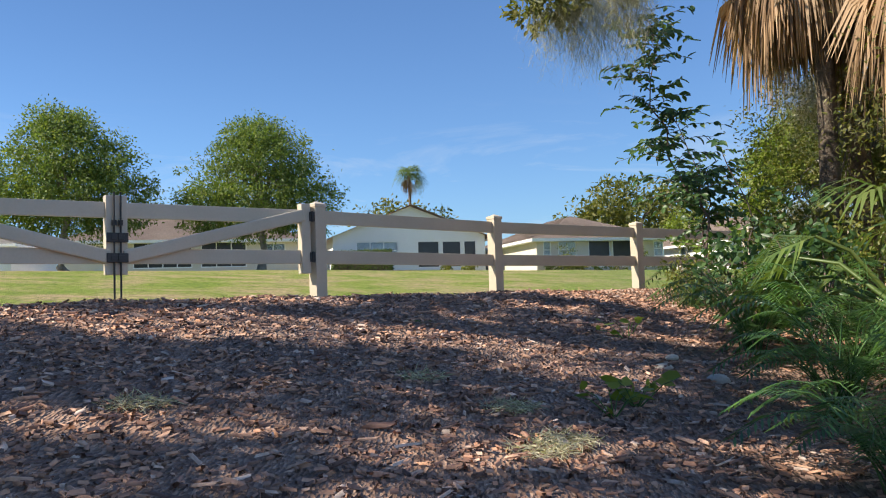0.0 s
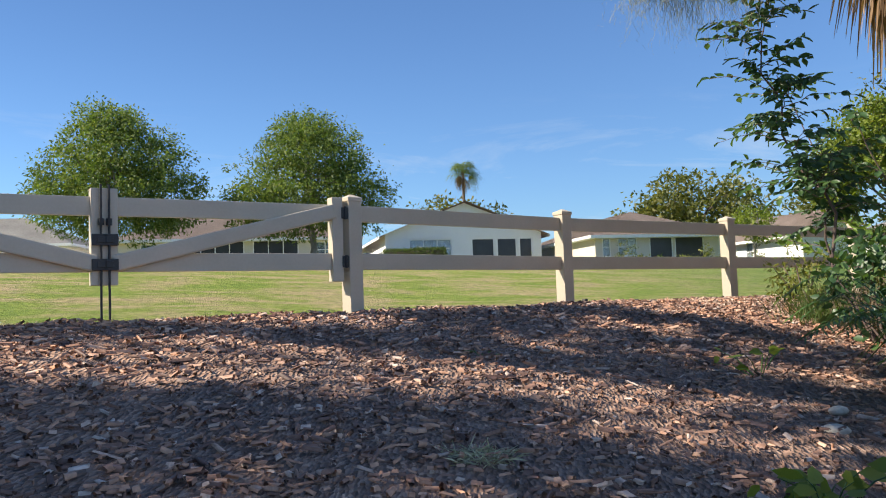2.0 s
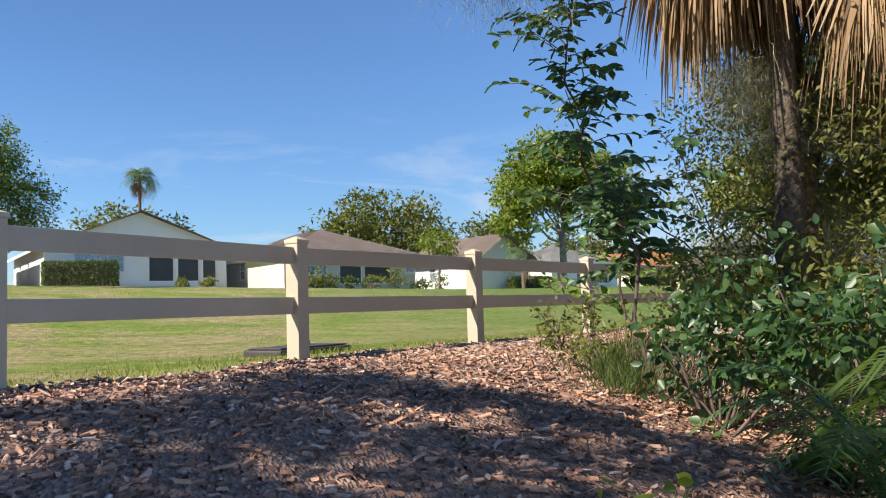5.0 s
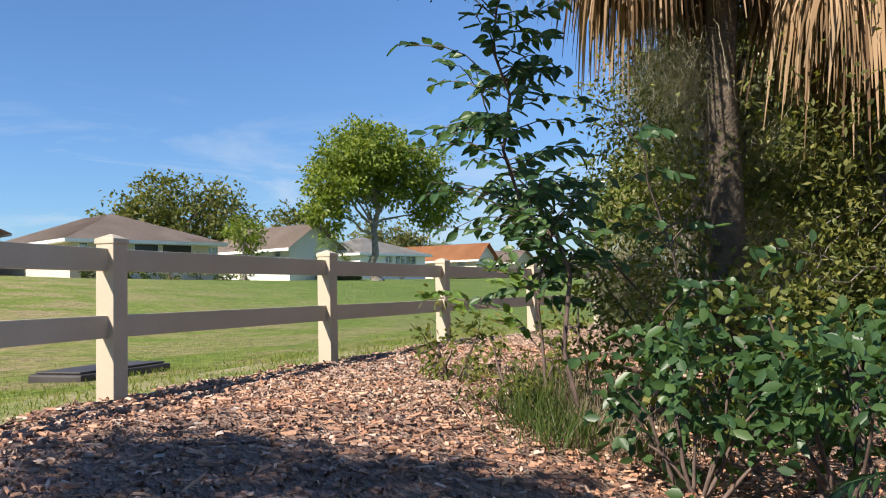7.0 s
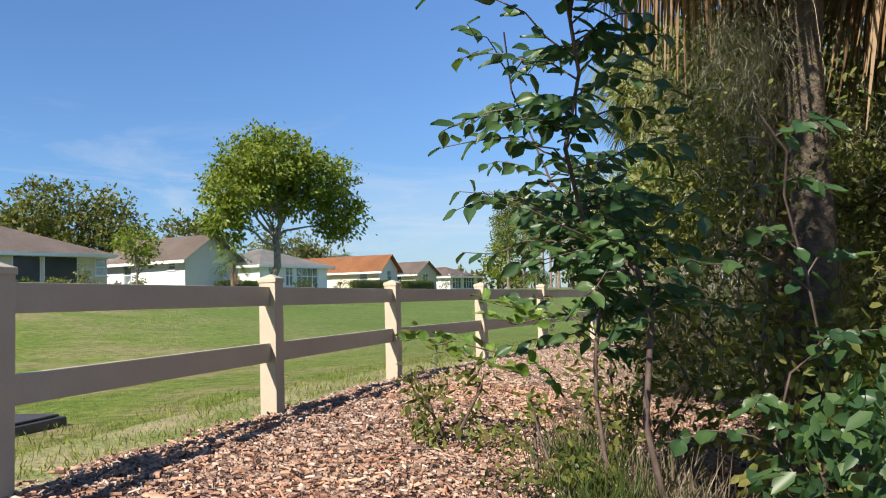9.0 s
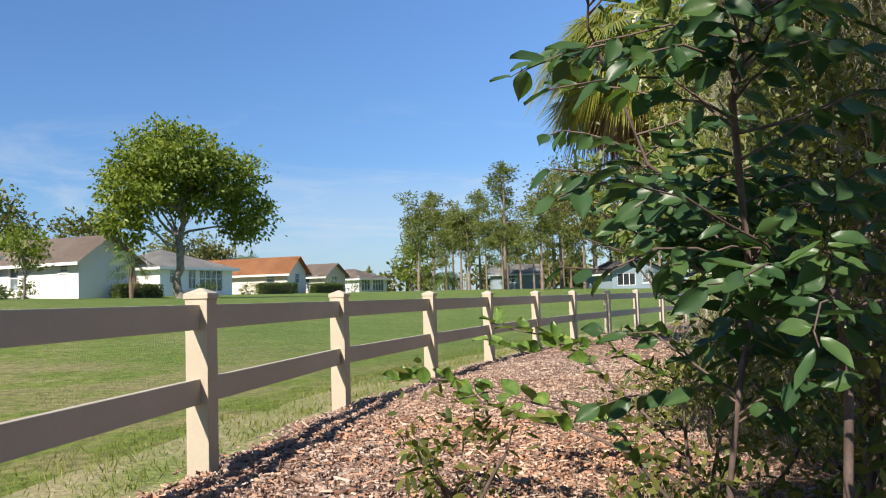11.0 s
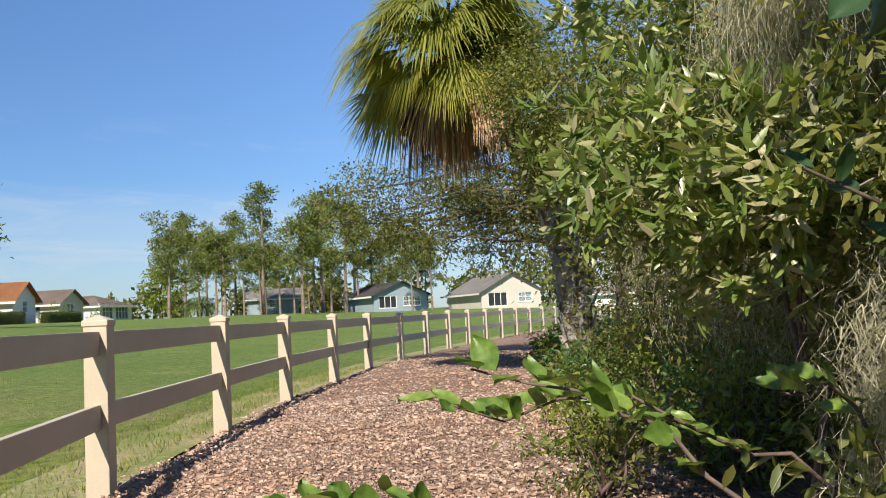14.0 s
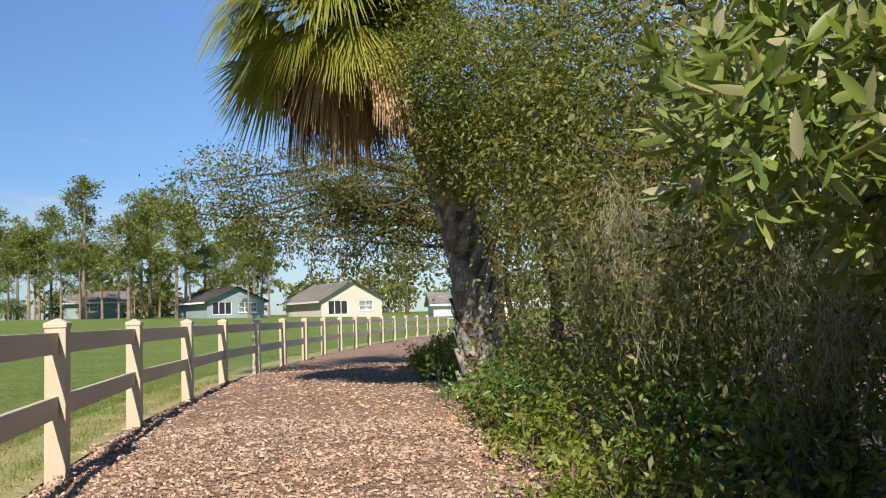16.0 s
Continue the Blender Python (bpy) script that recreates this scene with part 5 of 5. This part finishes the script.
# bay tree beside the path, with moss
tree("bay_tree", 6.15, 10.0, [((-0.5, 0.12, 1.80), (0.85, 0.7, 0.48)), ((-0.15, 0.5, 2.85), (0.8, 0.75, 0.5)), ((0.5, -0.4, 2.2), (0.9, 0.9, 1.2)), ((-0.35, -0.45, 1.55), (0.7, 0.45, 0.4)), ((-0.95, 0.0, 1.6), (0.55, 0.4, 0.5)), ((-1.35, -0.3, 1.65), (0.42, 0.4, 0.3)), ((-1.0, 0.5, 1.75), (0.45, 0.4, 0.35))], 2.3, 0.026, L_BAY, (0.105, 0.031), (200, 90, 100, 60, 90, 45, 50), 13, 0.02, M_TWIG,
     "bay tree with long glossy green leaves by the path", seed=270, wide=True, shell=0.35, droop=-0.1, limbs=22)
tree("yaupon_tree", 4.55, 9.1, [((-0.2, 0.1, 1.9), (0.5, 0.5, 0.7)), ((0.3, -0.2, 2.5), (0.7, 0.5, 0.5))], 2.4, 0.03, L_SHRUB, (0.06, 0.022), (90, 70), 18, 0.11, M_GREYBARK,
     "small-leaved yaupon tree around the palm trunk", seed=271, shell=0.3, limbs=18)
for _x, _y, _c, _seed in ((4.25, 8.75, (((-0.5, 0.0, 1.75), (0.6, 0.5, 0.65)), ((0.1, 0.2, 2.5), (0.6, 0.5, 0.5)), ((-0.45, 0.1, 1.0), (0.5, 0.45, 0.5))), 275),
                          (5.2, 8.1, (((-0.5, 0.0, 1.9), (0.8, 0.7, 0.8)), ((0.2, 0.0, 2.8), (0.9, 0.7, 0.6)), ((-0.6, -0.2, 1.0), (0.7, 0.5, 0.6))), 276)):
    tree("yaupon_tree", _x, _y, list(_c), 2.2, 0.028, L_SHRUB, (0.055, 0.02), 80, 18, 0.10, M_GREYBARK, "small-leaved yaupon tree around the palm trunk", seed=_seed, shell=0.25, limbs=16, group="yaupons")
moss([(4.75 + 0.42 * math.cos(a), 9.32 + 0.3 * math.sin(a), gz(4.7, 9.4) + 2.75) for a in np.linspace(0, 6, 9)], 1.25, 170, 0.13, 280)
moss([(5.0 + 0.3 * math.cos(a), 9.1 + 0.25 * math.sin(a), gz(5, 9.1) + 1.5) for a in np.linspace(0, 6, 7)], 1.3, 200, 0.13, 281)
moss([(4.3 + 0.35 * math.cos(a), 8.6 + 0.3 * math.sin(a), gz(4, 8.6) + 2.1) for a in np.linspace(0, 6, 6)], 0.6, 30, 0.2, 282)

moss([(5.15 + 0.09 * k, 9.85 - 0.055 * k + 0.08 * (k % 3), 3.25 + 0.1 * math.sin(5 * k)) for k in range(9)], 1.25, 260, 0.085, 288)
moss([(4.02 + 0.07 * k, 9.42 - 0.03 * k, 1.75) for k in range(6)], 1.15, 230, 0.08, 291)
moss([(10.9 + 0.3 * math.cos(a), 11.9 + 0.25 * math.sin(a), 2.75) for a in np.linspace(0, 6, 7)], 1.2, 170, 0.10, 289)
moss([(11.0 + 0.3 * math.cos(a), 11.3 + 0.25 * math.sin(a), 2.1) for a in np.linspace(0, 6, 7)], 1.9, 170, 0.10, 290)
moss([(8.35 + 0.25 * math.cos(a), 11.1 + 0.28 * math.sin(a), gz(8.35, 11.1) + 1.95) for a in np.linspace(0, 6, 8)], 1.6, 85, 0.10, 285)
moss([(7.2 + 0.3 * math.cos(a), 10.2 + 0.3 * math.sin(a), gz(7.2, 10.2) + 1.5) for a in np.linspace(0, 6, 6)], 1.2, 110, 0.14, 286)

# saw palmetto at the edge of the woods
palm(3.15, 5.3, 0.45, 0.08, 16, 3, 0.75, boots=0, label="low saw palmetto with stiff fan leaves", seed=265, green_low=5, name="saw_palmetto", seg=20)


def wiry(x, y, n, h, mat, seed, label):
    """A tuft of thin upright stems."""
    g = np.random.default_rng(seed)
    P = np.stack([g.normal(0, 0.13, n), g.normal(0, 0.13, n), np.zeros(n)], -1)
    D = np.stack([g.normal(0, 0.35, n), g.normal(0, 0.35, n), np.ones(n)], -1)
    V, F = leaves(P, D, h, 0.007, 0.1, 0.1)
    ob = new("wiry_tuft", mesh_np("wiry_tuft", V, F, mat))
    ob.location = (x, y, gz(x, y))
    return tagged(ob, label, "tuft", "wiry tufts", "stuff")


for k, (x, y, n, h, m) in enumerate(((2.85, 8.25, 260, 0.34, L_DRY), (2.65, 8.55, 260, 0.38, L_HEDGE), (2.55, 8.2, 200, 0.3, L_HEDGE), (3.0, 8.6, 200, 0.42, L_DRY), (2.9, 7.9, 220, 0.3, L_DRY), (3.1, 9.1, 200, 0.4, L_HEDGE), (3.45, 9.5, 200, 0.35, L_DRY))):
    wiry(x, y, n, h, m, 600 + k, "tuft of thin dry and green stems under the saplings")

# the low branch that reaches over the path's edge
def leafy_branch(root_at, tip, n, size, seed, mat=None):
    g = np.random.default_rng(seed)
    root = new("leafy_branch")
    a, b = np.asarray(root_at, float), np.asarray(tip, float)
    pts = bend((0, 0, 0), b - a, 9, 0.10)
    st = [tube(pts, np.linspace(0.009, 0.003, 9), 6)]
    P, D = [], []
    for k in range(n):
        u = 3 + 5 * (k + 0.5) / n
        p = np.array([np.interp(u, np.arange(9), pts[:, c]) for c in range(3)])
        ax = unit(b - a)
        sd = unit(np.cross(ax, [0, 0, 1.0])) * (1 if k % 2 else -1)
        P.append(p)
        D.append(0.6 * ax + 0.8 * sd + np.array([0, 0, g.uniform(-0.1, 0.45)]) + g.normal(0, 0.12, 3))
    V, F = broad_blades(np.array(P), np.array(D), size, size * 0.54, (-0.55, -0.35, 0.75), seed)
    part("leaf", smooth(mesh_np("leaf", V, F, mat or L_CHERRY)), root)
    V, F = merge(st)
    part("twig", smooth(mesh_np("twig", V, F, M_TWIG)), root)
    root.location = a
    return tagged(root, "leafy branch reaching out over the path's edge", "branch", "low branches")


leafy_branch((4.85, 9.70, 1.00), (3.70, 10.60, 1.50), 30, 0.118, 290, L_BRANCH)
leafy_branch((4.30, 9.10, 0.95), (3.72, 9.70, 1.52), 15, 0.115, 291, L_BRANCH)
leafy_branch((3.75, 9.40, 0.75), (3.02, 10.58, 1.34), 20, 0.13, 292, L_BRANCH)
leafy_branch((3.85, 9.50, 0.95), (3.47, 10.35, 1.60), 15, 0.125, 295, L_BRANCH)
leafy_branch((3.45, 9.15, 0.75), (2.58, 9.68, 1.36), 17, 0.115, 296, L_BRANCH)
leafy_branch((3.9, 9.0, 1.0), (3.2, 9.55, 1.95), 16, 0.078, 293)
leafy_branch((3.7, 8.7, 1.3), (2.75, 9.15, 2.0), 18, 0.08, 294)

MOSS_SPOTS = ((-1.28, 3.15, 0.12), (0.52, 3.1, 0.13), (-0.1, 4.0, 0.10), (0.35, 3.55, 0.10), (0.42, 2.95, 0.11))


def fallen_moss(x, y, r, seed):
    """A flat tangle of moss threads lying on the mulch."""
    g = np.random.default_rng(seed)
    n = 420
    a, q = g.uniform(0, 6.283, n), r * np.sqrt(g.uniform(0, 1, n))
    P = np.stack([q * np.cos(a) * 1.3, q * np.sin(a), 0.02 + g.uniform(0, 0.05, n) * (1 - q / (1.2 * r))], -1)
    V, F = leaves(P, g.normal(size=(n, 3)) * np.array([1, 1, 0.45]), 0.07, 0.0045, 0.3, 0.1)
    ob = new("moss_clump", mesh_np("moss_clump", V, F, L_MOSS))
    ob.location = (x, y, gz(x, y) + 0.01)
    return tagged(ob, "grey clump of fallen moss lying on the mulch", "moss clump", "fallen moss")


for k, (x, y, r) in enumerate(MOSS_SPOTS):
    fallen_moss(x, y, r, 700 + k)

# oak near the start: dark trunk, and a mossy limb that arches over the bed
def mossy_oak(x, y, limb, clumps, seed):
    g = np.random.default_rng(seed)
    base = np.array([x, y, gz(x, y)])
    root = new("live_oak")
    limb = np.asarray(limb, float) - base
    bole = np.linspace((0, 0, -0.2), limb[0], 9) + g.normal(0, 0.025, (9, 3))
    stems = [tube(bole, np.linspace(0.12, 0.075, 9), 10, 0.06), tube(limb, np.linspace(0.06, 0.012, len(limb)), 7, 0.04)]
    LV = []
    for c, r, n in clumps:
        P, D, K = crown_points(np.asarray(c) - base, r, n, 16, 0.07, 0.25, int(g.integers(1e6)))
        LV.append(leaves(P, D, 0.095, 0.034, 0.2, 0.1, True))
        i = np.argmin(np.linalg.norm(limb - (np.asarray(c) - base), axis=1))
        stems += [tube(bend(limb[i], q, 5, 0.05), np.linspace(0.014, 0.004, 5), 5) for q in K[:7]]
    V, F = merge(stems)
    part("trunk", smooth(mesh_np("trunk", V, F, M_BARK)), root)
    V, F = merge(LV)
    part("foliage", mesh_np("foliage", V, F, L_OAK), root)
    root.location = base
    return tagged(root, "live oak with dark bark and a long mossy limb", "tree")


mossy_oak(4.1, 8.4, [(4.0, 8.35, 5.3), (3.0, 8.1, 5.4), (2.0, 7.85, 4.9), (1.4, 7.72, 4.2), (1.15, 7.68, 3.75)],
          [((1.1, 7.68, 3.6), (0.42, 0.35, 0.22), 46), ((1.75, 7.7, 4.05), (0.6, 0.5, 0.35), 46), ((2.7, 7.9, 4.9), (0.8, 0.6, 0.4), 30)], 300)
moss([(1.35, 7.6, 3.72), (1.5, 7.62, 3.75), (1.65, 7.6, 3.75), (1.8, 7.58, 3.8), (1.95, 7.6, 3.8)], 1.15, 260, 0.075, 283)
moss([(1.05, 7.6, 3.55), (1.2, 7.62, 3.6)], 0.75, 160, 0.07, 284)
moss([(3.7, 8.5, 3.1), (3.95, 8.6, 3.0), (4.1, 8.7, 3.0)], 0.9, 170, 0.12, 287)

# woods on the path's far side
_woods = ((6.6, 7.6, 1.4, 2.2, 1.6), (7.9, 9.0, 1.3, 1.9, 1.5), (8.6, 10.0, 1.0, 1.5, 1.2), (10.4, 11.0, 1.2, 1.8, 1.4), (8.3, 7.4, 2.2, 3.6, 1.7), (6.9, 8.9, 1.6, 2.6, 1.2), (10.6, 9.3, 2.4, 4.2, 1.9), (9.2, 10.4, 1.2, 2.2, 1.0), (14.2, 11.2, 2.6, 4.6, 2.2), (16.4, 13.2, 2.4, 4.6, 2.1), (18.8, 13.0, 2.8, 4.8, 2.4), (23.5, 15.5, 2.8, 4.6, 2.4), (29, 17, 3.0, 5.0, 2.6), (5.6, 6.6, 1.5, 3.0, 1.3), (13.6, 13.1, 1.3, 4.2, 1.5), (11.6, 9.9, 2.3, 5.2, 2.0), (9.4, 8.0, 2.0, 4.6, 1.8), (15.2, 10.6, 2.6, 5.8, 2.2), (7.4, 7.0, 1.8, 4.4, 1.6))
for k, (x, y, r, zc, rz) in enumerate(_woods):
    tree("live_oak", x, y, [((0, 0, zc), (r, r, rz)), ((-0.5 * r, 0.5 * r, zc - 0.4 * rz), (0.7 * r, 0.7 * r, 0.7 * rz)), ((0.2, 0.1, zc * 0.55), (0.75 * r, 0.75 * r, zc * 0.4))], zc, 0.11, L_OAK if k % 2 else L_SHRUB, (0.06, 0.026) if x < 17 else (0.11, 0.05), (140, 60, 62), 42 if x < 17 else 20, 0.20, M_BARK,
         "dense evergreen oak in the strip of woods", seed=310 + k, shell=0.5, group="woodland oaks")
tree("live_oak", 11.9, 11.7, [((-0.3, 2.0, 3.9), (0.8, 0.6, 0.9)), ((0.0, 1.9, 3.0), (0.6, 0.5, 0.6)), ((-0.5, 1.35, 3.7), (1.0, 0.75, 1.0)), ((-0.5, 1.0, 2.9), (0.9, 0.7, 0.9)), ((-0.9, 0.5, 3.5), (1.2, 1.0, 1.3)), ((-1.6, 0.0, 2.6), (1.0, 0.9, 1.2))], 3.4, 0.10, L_SHRUB, (0.062, 0.027), (120, 70, 110, 90, 140, 100), 40, 0.16, M_BARK,
     "fine-leaved oak leaning beside the palm trunk", seed=341, shell=0.3, group="woodland oaks")
# oak limb over the path
tree("live_oak", 19.6, 15.2, [((-1.5, 1.9, 3.0), (1.6, 1.7, 1.0)), ((0, 0.2, 4.3), (2.7, 2.3, 1.7)), ((-1.8, 2.2, 3.8), (1.5, 1.2, 0.9)), ((-4.4, 3.3, 3.3), (1.3, 1.0, 0.85)), ((-3.0, 2.4, 3.5), (1.2, 1.0, 0.8)), ((-4.0, 2.6, 2.5), (1.1, 0.9, 0.5))], 4.4, 0.17, L_OAK, (0.078, 0.034), (360, 300, 180, 150, 130, 70), 26, 0.13, M_BARK, "oak spreading its limbs over the path", seed=340, shell=0.25, limbs=36)

for k, (x, y, r, h, m) in enumerate(((8.3, 12.0, 0.4, 0.5, L_BRIGHT), (7.2, 11.55, 0.4, 0.4, L_BRIGHT), (9.3, 12.3, 0.35, 0.4, L_SHRUB), (10.6, 12.9, 0.4, 0.45, L_BRIGHT), (6.2, 11.0, 0.45, 0.5, L_SHRUB), (11.6, 12.6, 0.5, 1.0, L_BRIGHT))):
    bush("low_fern_shrub", x, y, r, h, m, (0.06, 0.022), 34, 18, "low yellow green plant at the mulch edge", 380 + k, group="edge plants")
# undergrowth along the path's edge
_g2 = np.random.default_rng(55)
for k in range(64):
    s = S0 + 11.2 + k * 0.33 + _g2.uniform(-0.2, 0.2)
    d = 3.35 + 2.2 * _g2.uniform() ** 1.5
    p = along(np.array([s]))[0]
    t = unit(along(np.array([s + 0.6])) - along(np.array([s - 0.6])))[0]
    x, y = p[0] + t[1] * d, p[1] - t[0] * d
    if math.hypot(x - 13.2, y - 13.9) < 0.9:
        continue
    h = 0.35 + 0.28 * (d - 3.2) + _g2.uniform(0, 0.35)
    bush("undergrowth", x, y, 0.35 + 0.16 * (d - 3.2) + 0.1, h, (L_SHRUB, L_BRIGHT, L_FERN, L_BRIGHT)[k % 4], (0.075, 0.03), 28, 15, "leafy undergrowth at the edge of the woods", 400 + k, wide=k % 2 == 0, group="undergrowth")

# shade trees west of the bed: thick crowns with a few long gaps that let streaks of sun through
GAPS = ((-2.4, 4.95, 1.3, 0.56), (-0.8, 5.2, 1.4, 0.54), (0.4, 5.1, 0.8, 0.44), (0.5, 4.4, 0.6, 0.30), (-1.6, 2.8, 0.5, 0.28), (-0.2, 2.75, 0.75, 0.26),
        (-0.95, 6.55, 0.75, 0.44), (-1.9, 6.45, 0.6, 0.4), (1.6, 5.85, 0.5, 0.32), (0.4, 6.15, 0.4, 0.26), (0.9, 7.2, 0.45, 0.28), (2.2, 8.5, 0.7, 0.5), (-0.2, 7.7, 0.5, 0.3), (-1.2, 1.2, 0.5, 0.26), (2.3, 3.7, 0.6, 0.6))


def canopy_oak(x, y, v_range, count, seed):
    """A live oak whose crown spreads east over the bed, open where GAPS are."""
    g = np.random.default_rng(seed)
    reach = SUN_DIR / SUN_DIR.z
    K = []
    while len(K) < count:
        u, v = g.uniform(-6.5, 2.5), g.uniform(*v_range)
        if fence_dist(u, v) < 1.0 + 0.25 * math.sin(2.6 * u + v) or v > 8.55 + 0.3 * math.sin(3 * u):
            continue
        rag = g.normal(0, 0.25)                 # an uneven outline
        if u < -5.3 + 0.8 * math.sin(1.4 * v) + 0.5 * math.sin(3.1 * v + 1) + rag or u > 2.2 + 0.35 * math.sin(1.9 * v + 2) + rag or v < -2.6 + 0.7 * math.sin(1.2 * u) + 0.4 * math.sin(2.9 * u) + rag:
            continue
        if min(((u - cx) / rx) ** 2 + ((v - cy) / ry) ** 2 for cx, cy, rx, ry in GAPS) < g.uniform(0.75, 1.15):
            continue
        if v > 6.0 and g.uniform() < 0.3:
            continue
        h = g.uniform(6.2, 6.9)
        K.append((u + reach.x * h, v + reach.y * h, 0.5 + h))
    K = np.array(K)
    base = np.array([x, y, gz(x, y)])
    per = 14
    P = np.repeat(K, per, 0) + g.normal(size=(count * per, 3)) * np.array([0.13, 0.09, 0.10]) - base
    root = new("live_oak")
    V, F = leaves(P, g.normal(size=P.shape), 0.21, 0.12, 0.2, 0.1)
    part("foliage", mesh_np("foliage", V, F, L_OAK), root)
    top = K.mean(0) - base
    V, F = trunk_mesh((0, 0, -0.2), (0.35 * top[0], 0.35 * top[1], 5.4), 0.28, 0.12, [(q - base, g.uniform(0.6, 0.98), 0.06) for q in K[g.choice(count, 22, replace=False)]])
    part("trunk", smooth(mesh_np("trunk", V, F, M_BARK)), root)
    root.location = base
    return tagged(root, "spreading live oak shading the mulch bed", "tree", "shade oaks")


canopy_oak(-13.5, 3.6, (3.4, 9.2), 560, 371)
canopy_oak(-12.5, -2.2, (-3.5, 3.4), 920, 372)

# irrigation box on the lawn, small stones in the bed
bm = bmesh.new()
add_box(bm, -0.62, 0.62, -0.28, 0.28, -0.05, 0.06, bevel=0.02)
add_box(bm, -0.58, 0.58, -0.24, 0.24, 0.064, 0.082, bevel=0.01)
add_box(bm, 0.1, 0.16, -0.03, 0.03, 0.085, 0.13, bevel=0.01)
ob = tagged(new("valve_box", bm_mesh("valve_box", bm, M_BOXLID)), "dark plastic valve box set in the lawn", "valve box")
ob.matrix_world = pose(0.95, 12.95, gz(0.95, 12.95), 0, 0, 42)


def stone(x, y, r, seed):
    g = np.random.default_rng(seed)
    bm = bmesh.new()
    bmesh.ops.create_icosphere(bm, subdivisions=2, radius=r)
    for v in bm.verts:
        v.co = Vector((v.co.x * 1.2, v.co.y, v.co.z * 0.6)) * (1 + 0.22 * noise.noise(v.co * 9 / max(r * 10, 1) + Vector((seed, 0, 0))))
    ob = tagged(new("stone", smooth(bm_mesh("stone", bm, M_ROCK))), "small pale stone lying in the mulch", "stone", "loose stones")
    ob.matrix_world = pose(x, y, gz(x, y) + 0.03, 0, 0, g.uniform(0, 360))


stone(1.35, 4.75, 0.055, 1)
stone(1.62, 4.5, 0.07, 2)
stone(1.5, 5.1, 0.04, 3)
